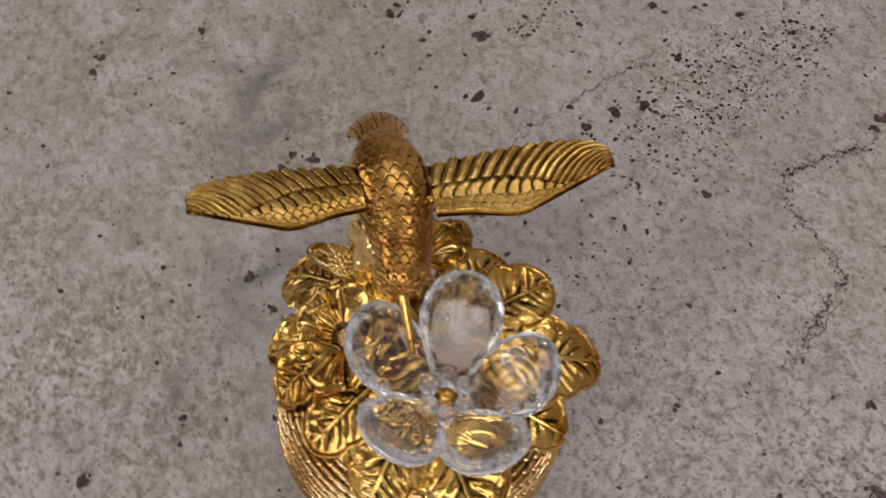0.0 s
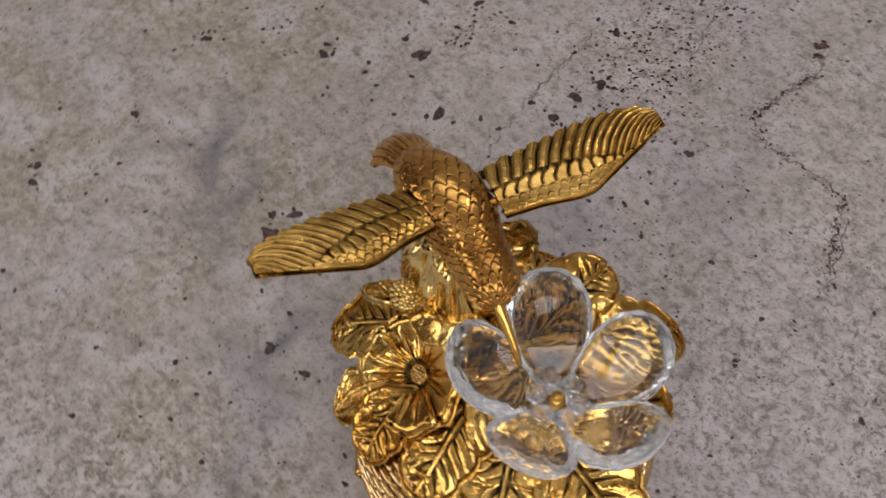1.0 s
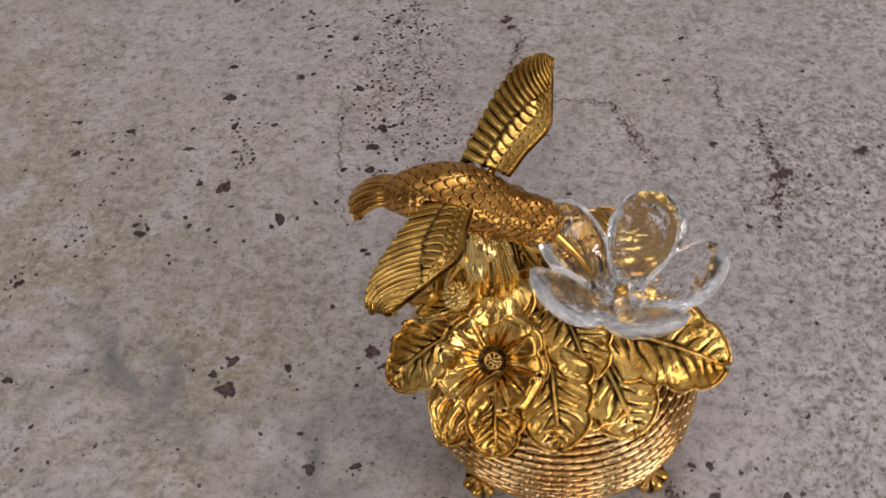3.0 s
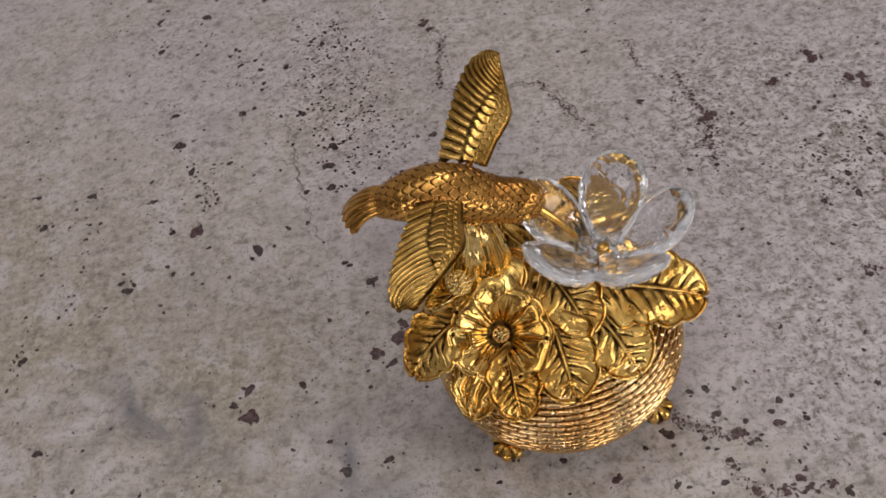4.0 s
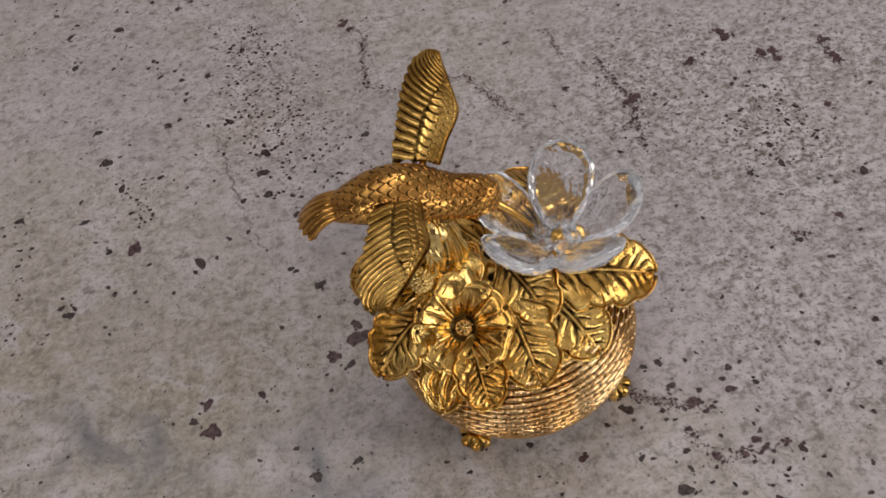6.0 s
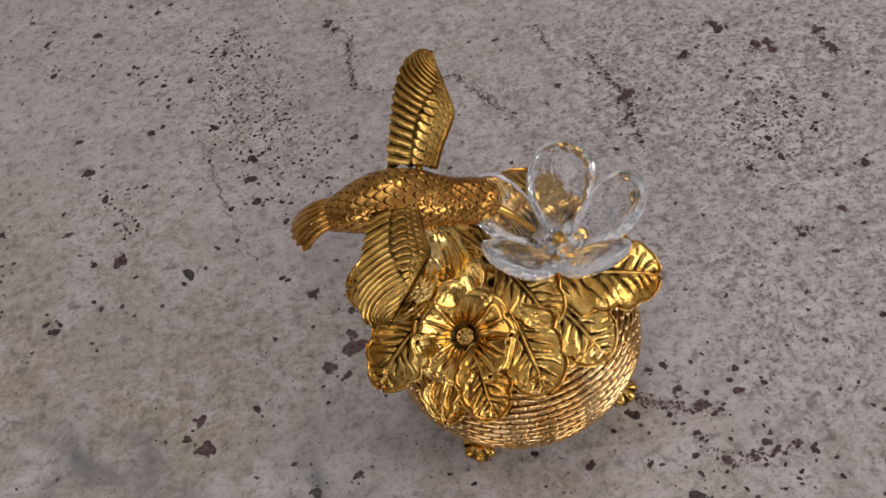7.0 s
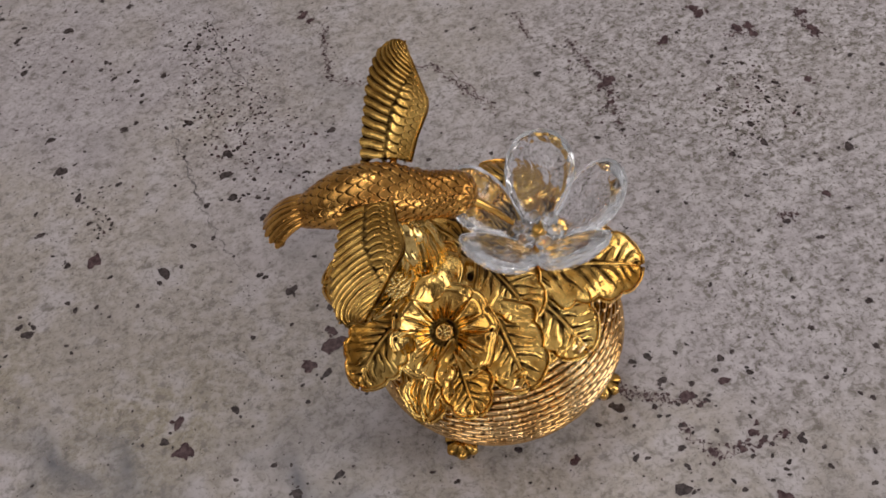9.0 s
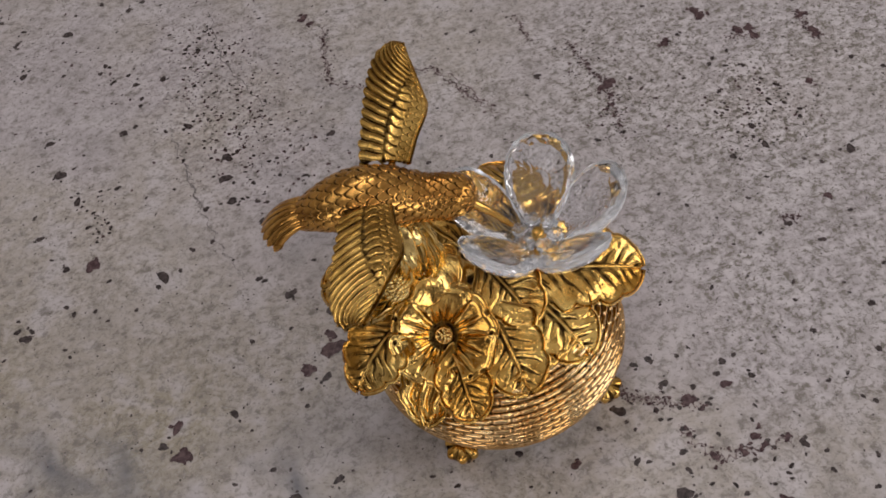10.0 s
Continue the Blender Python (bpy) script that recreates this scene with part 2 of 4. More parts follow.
def worktop():
    top = tagged(new("worktop"), "pale grey granite worktop with dark and wine-red mineral flecks", "worktop", kind="structure")
    half, n = 0.40, 201
    xs = np.linspace(-half, half, n)
    x, y = np.meshgrid(xs, xs, indexing="ij")
    cloud = np.zeros_like(x)
    for cx, cy, ln, wd, turn, deep in CLOUDS:
        c, s = math.cos(radians(turn)), math.sin(radians(turn))
        wob = 4 * np.sin(x * 160 + cx) + 3 * np.sin(y * 230 + cy)
        dx, dy = x * 1000 - cx + wob, y * 1000 - cy - wob
        u, v = (c * dx + s * dy) / ln, (-s * dx + c * dy) / wd
        cloud = np.maximum(cloud, deep * np.exp(-(u * u + v * v)))
    wx, wy = x * 1000 + 8 * np.sin(y * 70), y * 1000 + 8 * np.sin(x * 60)
    east = smoothstep(75, 5, wy) * smoothstep(5, 60, wx)
    west = smoothstep(45, -5, wy) * smoothstep(-35, -65, wx)
    mottle = 0.46 + 0.16 * smoothstep(60, 120, wx) + 0.58 * np.maximum(east, 0.85 * west)
    buff = smoothstep(-12, -62, wx) * (0.75 + 0.25 * np.sin(x * 75 + 2 * np.sin(y * 50)))
    verts = np.stack([x, y, np.zeros_like(x)], -1).reshape(-1, 3)
    mesh = from_arrays("stone", verts, quads(n, n), False)
    layer = mesh.attributes.new("cloud", "FLOAT", "POINT")
    layer.data.foreach_set("value", cloud.astype(np.float32).ravel())
    layer = mesh.attributes.new("buff", "FLOAT", "POINT")
    layer.data.foreach_set("value", buff.astype(np.float32).ravel())
    layer = mesh.attributes.new("mottle", "FLOAT", "POINT")
    layer.data.foreach_set("value", mottle.astype(np.float32).ravel())
    link("polished_face", mesh, GRANITE, top)
    # Unseen outer slab, widened so low reflections meet pale granite.
    slab("slab_rest", (-1.4, half, -0.03), (1.4, 1.3, 0.0), GRANITE, top)
    slab("slab_rest", (-1.4, -1.3, -0.03), (1.4, -half, 0.0), GRANITE, top)
    slab("slab_rest", (-1.4, -half, -0.03), (-half, half, 0.0), GRANITE, top)
    slab("slab_rest", (half, -half, -0.03), (1.4, half, 0.0), GRANITE, top)
    slab("slab_core", (-half, -half, -0.03), (half, half, -0.004), GRANITE, top)
    return top


def flecks(name, spots, material, parent, label, level=0.00006):
    """Uneven mineral grains lying in the stone's face: x, y and size in mm."""
    rnd = random.Random(7)
    verts, faces = [], []
    for place, (cx, cy, r) in enumerate(spots):
        z = level + 0.0000015 * (place % 47)
        k = 11 if r > 0.7 else 7
        lean, squash = rnd.uniform(0, 6.28), rnd.uniform(0.62, 0.95)
        start = len(verts)
        ph = [rnd.uniform(0, 6.28) for _ in range(3)]
        for i in range(k):
            a = 2 * math.pi * i / k
            rr = r * (1 + 0.18 * math.sin(2 * a + ph[0]) + 0.13 * math.sin(3 * a + ph[1]) + 0.12 * math.sin(5 * a + ph[2]))
            u, v = rr * math.cos(a), rr * squash * math.sin(a)
            verts.append(((cx + u * math.cos(lean) - v * math.sin(lean)) * MM, (cy + u * math.sin(lean) + v * math.cos(lean)) * MM, z))
        faces.append(tuple(range(start, start + k)))
    mesh = bpy.data.meshes.new(name)
    mesh.from_pydata(verts, [], faces)
    return tagged(link(name, mesh, material, parent, label), kind="stuff")


def seams(parent, lines, material, label, thin, thick):
    """Narrow darker seams that wander through the stone's face; half widths in mm."""
    rnd = random.Random(11)
    verts, faces = [], []
    for points in lines:
        count = 24 * (len(points) - 1)
        t = np.linspace(0, 1, count)
        c = spline([(*q, 0) for q in points], t)
        d = np.gradient(c, axis=0)
        d /= np.linalg.norm(d, axis=1, keepdims=True)
        side = np.stack([-d[:, 1], d[:, 0], 0 * t], 1)
        for i in range(count):
            w = rnd.uniform(thin, thick) * math.sin(math.pi * (0.05 + 0.9 * t[i])) ** 0.5
            q = c[i] + side[i] * (rnd.uniform(-1.1, 1.1) * thick + 0.6 * math.sin(i * 0.9))
            for sgn in (-1, 1):
                e = q + side[i] * sgn * w
                verts.append((e[0] * MM, e[1] * MM, 0.00004))
            if i:
                k = len(verts)
                faces.append((k - 4, k - 2, k - 1, k - 3))
    mesh = bpy.data.meshes.new("seam")
    mesh.from_pydata(verts, [], faces)
    tagged(link("seam", mesh, material, parent, label), kind="stuff")


# mineral flecks: x, y and size in mm
FLECKS_A = (
    (61, 249, 1.1), (60, 236, 1.1), (53, 233, 1.5), (65, 217, 1.8), (40, 217, 1.7), (75, 222, 0.9), (85, 203, 1.3), (56, 190, 1.0),
    (52, 189, 1.0), (56, 188, 0.8), (50, 181, 1.2), (55, 178, 1.0), (52, 172, 1.2), (58, 164, 1.2), (76, 166, 0.8), (74, 166, 1.0),
    (81, 165, 1.0), (72, 165, 0.8), (31, 160, 1.3), (35, 158, 1.0), (37, 146, 0.9), (42, 140, 1.7), (17, 182, 1.4), (7, 168, 1.9),
    (10, 145, 1.1), (0, 154, 1.6), (-11, 163, 0.9), (-7, 143, 0.9), (-3, 138, 0.7), (-4, 136, 0.7), (-17, 155, 1.3),
)
FLECKS_B = (
    (35, 118, 1.8), (27, 113, 1.8), (20, 105, 1.6), (14, 111, 1.0), (29, 103, 0.9), (17, 91, 1.2), (4, 101, 0.8), (-1, 105, 1.0),
    (23, 97, 0.7), (24, 94, 0.7), (-23, 138, 1.2), (-21, 122, 0.8), (-13, 107, 2.2), (-34, 128, 0.8), (-35, 124, 1.0), (-47, 136, 1.0),
    (-45, 132, 1.0), (-48, 132, 1.6), (-26, 107, 0.7), (-3, 67, 1.6), (-21, 68, 0.9), (-42, 59, 1.2), (-58, 71, 1.3), (-55, 30, 1.5),
    (-51, 40, 0.8), (-2, 79, 1.0), (-2, 77, 0.8), (38, 89, 0.9), (39, 110, 0.7), (46, 202, 0.8),
)
FLECKS_C = (
    (129, -11, 1.0), (132, -11, 0.8), (130, -16, 0.8), (132, -21, 0.8), (137, -14, 0.8), (123, -29, 0.9), (127, -33, 0.9), (127, -34, 0.6),
    (118, -18, 0.8), (109, -20, 0.6), (111, -23, 0.6), (120, -33, 0.8), (118, -34, 0.8), (120, -38, 0.8), (124, -38, 0.6), (119, -43, 0.8),
    (116, -44, 0.8), (107, -32, 1.1), (101, -38, 1.3), (108, -61, 1.5), (100, -55, 0.7), (102, -53, 0.6), (74, -53, 1.0), (85, -67, 0.7),
    (68, -47, 0.7), (70, -25, 0.7), (71, -16, 0.6), (148, -46, 0.6), (147, -51, 0.9), (146, -61, 0.9), (112, -29, 0.6), (103, -29, 0.6),
)
FLECKS_D = (
    (45, -41, 0.8), (56, -80, 1.0), (42, -69, 0.8), (43, -85, 1.0), (14, -31, 0.9), (13, -32, 0.5), (17, -34, 1.1), (21, -40, 0.7),
    (24, -51, 1.0), (27, -53, 0.7), (20, -51, 0.8), (23, -59, 0.8), (12, -40, 1.2), (14, -47, 0.9), (-0, -33, 1.6), (-0, -31, 0.8),
    (4, -41, 0.8), (9, -51, 0.9), (11, -52, 0.8), (2, -49, 0.9), (-4, -51, 1.0), (-11, -42, 1.0), (7, -68, 0.7), (6, -70, 0.7),
    (10, -76, 1.2), (3, -75, 0.7), (1, -75, 0.6), (-8, -54, 0.9), (-14, -55, 1.7), (-7, -65, 0.7), (-8, -68, 0.7), (6, -94, 0.7),
)
FLECKS_E = (
    (2, -43, 0.6), (3, -45, 0.6), (7, -46, 0.6), (4, -57, 0.6), (-8, -50, 0.5), (3, -71, 0.6), (1, -67, 0.6), (1, -52, 0.5),
    (-9, -60, 0.6), (6, -84, 0.7), (14, -92, 0.7), (114, 10, 0.8), (111, 5, 0.8), (85, 9, 1.0), (91, 3, 0.8), (93, -31, 1.1),
    (79, -40, 0.7), (72, -63, 1.0), (33, -80, 0.6), (28, -85, 0.6), (55, -60, 0.7), (28, -88, 0.7), (-3, -73, 0.6), (11, -63, 0.6),
)
FLECKS_F = (
    (-22, 42, 1.4), (-46, 23, 1.3), (-35, -5, 0.8), (-21, -15, 1.0), (105, 39, 1.1), (-72, -32, 1.7), (-56, -11, 0.9), (-101, 108, 1.4),
    (-125, 89, 1.2), (-125, 83, 1.2), (-3, 53, 1.2), (8, 56, 0.8), (57, 91, 1.3), (43, 74, 0.9), (67, 37, 0.7), (58, 24, 0.7),
    (41, 16, 0.8), (-38, 194, 1.2), (-27, 177, 1.4), (-46, 180, 1.4), (-84, 139, 1.4), (139, 82, 1.1), (118, 70, 1.1), (47, 165, 0.9),
    (44, 163, 0.9), (75, 161, 1.2), (84, 216, 1.1), (91, 201, 1.2),
)
GARNET = (
    (-18, 131, 2.1), (-22, 48, 1.8), (-52, 71, 1.5), (-58, 64, 1.9), (151, 0, 1.9), (153, 3, 1.4), (134, 6, 1.5), (148, -14, 1.5),
    (150, -17, 1.5), (147, -20, 1.3), (162, -31, 1.3), (154, -38, 1.4), (156, -36, 1.3), (109, 16, 1.5), (107, 17, 1.2), (111, 15, 1.2),
    (105, 13, 1.0), (101, 11, 1.0), (88, -60, 1.0), (10, -47, 1.4), (-2, -58, 1.0), (2, -64, 1.0), (7, -65, 1.0), (-6, -77, 1.4),
    (-18, -29, 1.1), (10, -65, 0.6), (104, 133, 1.6), (102, 129, 1.2), (132, -42, 1.2), (10, -72, 0.9), (-13, 45, 2.6), (-10, 48, 1.3),
    (18, -54, 1.1),
)
# thin trails of wine-red grains: corner points in mm
TRAILS = (
    ((99, 121), (79, 105), (80, 93), (96, 75), (87, 48)),
    ((103, 124), (90, 115), (78, 104)),
    ((123, 36), (118, 29), (113, 23), (109, 16), (101, 11), (91, 3)),
    ((6, -27), (5, -33), (6, -38), (7, -43), (10, -51)),
    ((143, -12), (149, -21)),
    ((164, -28), (158, -33), (152, -40)),
    ((75, -50), (78, -55)),
    ((2, -47), (-2, -58), (2, -64), (10, -73)),
    ((131, 60), (120, 49)),
    ((96, 75), (89, 57), (84, 42)),
)
# loose trails of blackish grains: corner points in mm
DASHES = (((-94, 133), (-77, 147), (-50, 167), (-28, 179)), ((-65, 140), (-52, 152), (-35, 168), (-20, 178)), ((-11, 135), (-4, 140), (6, 149)), ((87, 167), (77, 151)))
# wide belts with many small grains: corner points and half width in mm
BELTS = (((27, 47), (43, 76), (52, 118), (88, 167), (120, 200), 11), ((69, 158), (59, 148), (53, 135), (42, 125), (37, 110), 6),
         ((83, 155), (64, 131), (50, 114), (27, 96), 8), ((20, 150), (50, 200), (80, 245), 24),
         ((117, -13), (115, -29), (118, -44), 9), ((118, 32), (108, 13), (88, 0), 6))


BOLD = FLECKS_A + FLECKS_B + FLECKS_C + FLECKS_D + FLECKS_E + FLECKS_F


def along(points, rnd):
    i = rnd.randrange(len(points) - 1)
    f = rnd.random()
    return [a + f * (b - a) for a, b in zip(points[i], points[i + 1])]


def build_worktop():
    top = worktop()
    rnd = random.Random(3)
    small, red = [], [(x, y, 1.25 * r) for x, y, r in GARNET]
    for _ in range(4800):
        small.append((rnd.uniform(-200, 260), rnd.uniform(-170, 330), rnd.uniform(0.13, 0.36)))
    for _ in range(1200):
        small.append((rnd.uniform(-200, 260), rnd.uniform(-170, 330), 0.36 + 0.5 * rnd.random() ** 2))
    for cx, cy, r in BOLD:
        if r < 1.1:
            continue
        for _ in range(3):
            a, far = rnd.uniform(0, 6.28), r * rnd.uniform(0.7, 2.6)
            small.append((cx + far * math.cos(a), cy + far * math.sin(a), r * rnd.uniform(0.2, 0.5)))
    for cx, cy, r in GARNET:
        for _ in range(3 if r > 1.2 else 1):
            a, far = rnd.uniform(0, 6.28), r * rnd.uniform(0.8, 1.5)
            red.append((cx + far * math.cos(a), cy + far * math.sin(a), r * rnd.uniform(0.4, 0.7)))
    for points in DASHES:
        for _ in range(34):
            x, y = along(points, rnd)
            small.append((x + rnd.gauss(0, 1.4), y + rnd.gauss(0, 1.4), 0.2 + 0.6 * rnd.random() ** 2))
    for *points, width in BELTS:
        for _ in range(52 * (len(points) - 1)):
            x, y = along(points, rnd)
            (red if rnd.random() < 0.6 else small).append((x + rnd.gauss(0, width), y + rnd.gauss(0, width), 0.22 + 0.55 * rnd.random() ** 2))
    for points in TRAILS:
        for _ in range(26 * (len(points) - 1)):
            x, y = along(points, rnd)
            red.append((x + rnd.gauss(0, 1.1), y + rnd.gauss(0, 1.0), 0.18 + 0.46 * rnd.random() ** 2))
    flecks("dark_fleck", tuple((x, y, 1.12 * r) for x, y, r in BOLD) + tuple(small), BLACK, top, "blackish mineral flecks in the granite")
    flecks("garnet_fleck", tuple(red), RED, top, "wine-red mineral flecks in the granite", 0.00014)
    seams(top, SEAMS, SEAM, "thin grey seams in the granite", 0.08, 0.32)
    seams(top, TRAILS, PLUM, "plum-brown seams in the granite", 0.05, 0.55)
    return top


def room():
    # Unseen room added for reflections; dark and pale walls set their contrast.
    wx, wy, low, top = 1.6, 1.5, -0.93, CEILING + 0.03
    tagged(slab("floor", (-wx, -wy, low), (wx, wy, -0.90), TILE), "plain brown floor below the worktop", "floor", kind="structure")
    tagged(slab("ceiling", (-wx, -wy, CEILING), (wx, wy, top), WHITE), "plain off-white painted ceiling", "ceiling", kind="structure")
    for name, lo, hi in (("wall_north", (-wx, wy, low), (wx, wy + 0.1, top)), ("wall_south", (-wx, -wy - 0.1, low), (wx, -wy, top)),
                         ("wall_east", (wx, -wy - 0.1, low), (wx + 0.1, wy + 0.1, top)), ("wall_west", (-wx - 0.1, -wy - 0.1, low), (-wx, wy + 0.1, top))):
        pale = name in ("wall_north", "wall_east")
        tagged(slab(name, lo, hi, PALE_WALL if pale else WALL), "unseen off-white wall, added to reflect light" if pale else "unseen taupe wall, added for dark reflections", "wall", kind="structure")
    tagged(slab("cabinet_base", (-1.35, -1.25, -0.90), (1.35, 1.25, -0.032), CARCASS), "plain painted cabinet base under the worktop", "cabinet", kind="structure")


# ---- the trinket box ----
def basket(box):
    """The woven bowl: rows of wire that pass over and under upright stakes, closing in towards the lid."""
    na, nz = 720, 250
    keys = ((25.0, 8.6), (28.8, 10.6), (30.8, 14.6), (31.4, 19.0), (30.6, 23.4), (28.6, 27.2), (24.6, 29.8), (20.0, 31.2))
    t = np.linspace(0, 1, nz)
    rz = spline(keys, t)
    tang = np.gradient(rz, axis=0)
    out = np.stack([tang[:, 1], -tang[:, 0]], 1)
    out /= np.linalg.norm(out, axis=1, keepdims=True)
    a = np.linspace(0, 2 * math.pi, na, endpoint=False)
    rows, stakes = 20.0, 42
    T, A = np.meshgrid(t, a, indexing="ij")
    phase = T * rows + 0.10 * np.sin(3 * A) + 0.06 * np.sin(7 * A + 1)
    row = np.floor(phase)
    wire = np.sqrt(np.clip(1 - (2 * (phase - row) - 1) ** 2, 0, 1))
    turn = A / (2 * math.pi) * stakes + 0.5 * np.mod(row, 2)
    inner = np.abs(turn - np.round(turn)) * 2
    over = smoothstep(0.03, 0.24, inner)
    h = wire * (0.58 + 0.42 * over)
    lift = 1.2 * (h - 0.6)
    r, z = rz[:, None, 0] + lift * out[:, None, 0], rz[:, None, 1] + lift * out[:, None, 1]
    p = np.stack([r * np.cos(A), r * np.sin(A), z], -1)
    pat = 1 - smoothstep(0.34, 0.72, h)
    verts = np.concatenate([p.reshape(-1, 3), [(0, 0, 8.2)]]) * MM
    faces = [tuple(q) for q in quads(nz, na, wrap_v=True, flip=True)]
    faces += [(len(verts) - 1, (k + 1) % na, k) for k in range(na)]
    link("basket", from_arrays("basket", verts, faces, True, np.append(pat.ravel(), 0.5)), BASKET, box, "gold woven basket-weave base")


def foot(box, angle):
    """A small scalloped foot that tapers to a blunt point."""
    n, m = 20, 56
    t = np.linspace(0, 1, n)
    prof = spline(((0.3, 0.0), (1.1, 0.9), (2.4, 3.0), (3.5, 5.4), (4.6, 7.6), (4.3, 9.0)), t)
    a = np.linspace(0, 2 * math.pi, m, endpoint=False)
    flare = smoothstep(0.1, 0.8, t)[:, None]
    lobes = 1 - 0.16 * flare * (0.5 - 0.5 * np.cos(7 * a))
    r = prof[:, None, 0] * lobes
    c = np.array([28.4 * math.cos(angle), 28.4 * math.sin(angle), 0])
    p = c + np.stack([r * np.cos(a), r * np.sin(a), np.repeat(prof[:, None, 1], m, 1)], -1)
    pat = np.repeat((0.9 * groove(7 * a / (2 * math.pi) + 0.5, 0.22))[None], n, 0) * smoothstep(0.1, 0.4, t)[:, None]
    verts = np.concatenate([p.reshape(-1, 3), c[None], c[None] + (0, 0, 9.6)]) * MM
    faces = [tuple(q) for q in quads(n, m, wrap_v=True)]
    faces = [q[::-1] for q in faces]
    for k in range(m):
        faces.append((n * m, (k + 1) % m, k))
        faces.append((n * m + 1, (n - 1) * m + k, (n - 1) * m + (k + 1) % m))
    link("foot", from_arrays("foot", verts, faces, True, np.append(pat.ravel(), [0, 0])), POLISHED, box)


def lid(box):
    """The domed lid with a rope-like rim and wandering twigs."""
    na, nr = 240, 60
    t = np.linspace(0, 1, nr)
    prof = spline(((0.01, 35.6), (7, 35.0), (13, 33.8), (18, 32.6), (21.5, 31.6), (23.4, 31.2), (24.0, 30.4), (23.0, 29.4)), t)
    a = np.linspace(0, 2 * math.pi, na, endpoint=False)
    T, A = np.meshgrid(t, a, indexing="ij")
    R, Z = prof[:, None, 0] + 0 * A, prof[:, None, 1] + 0 * A
    x, y = R * np.cos(A), R * np.sin(A)
    ripple = np.sin(0.75 * x + 1.6 * np.sin(0.5 * y)) * np.sin(0.8 * y + 1.3 * np.sin(0.45 * x))
    rim = smoothstep(0.72, 0.86, T)
    Z = Z + (1 - rim) * 0.8 * ripple + rim * 0.35 * np.cos(A * 60)
    pat = (1 - rim) * smoothstep(0.1, -0.5, ripple) * 0.9 + rim * groove(A * 60 / (2 * math.pi) + 0.5, 0.3) * 0.6
    p = np.stack([x, y, Z], -1)
    link("lid", from_arrays("lid", p.reshape(-1, 3) * MM, quads(nr, na, wrap_v=True), True, pat), GOLD, box, "gold domed lid with a rope rim")


LEAVES = [0]


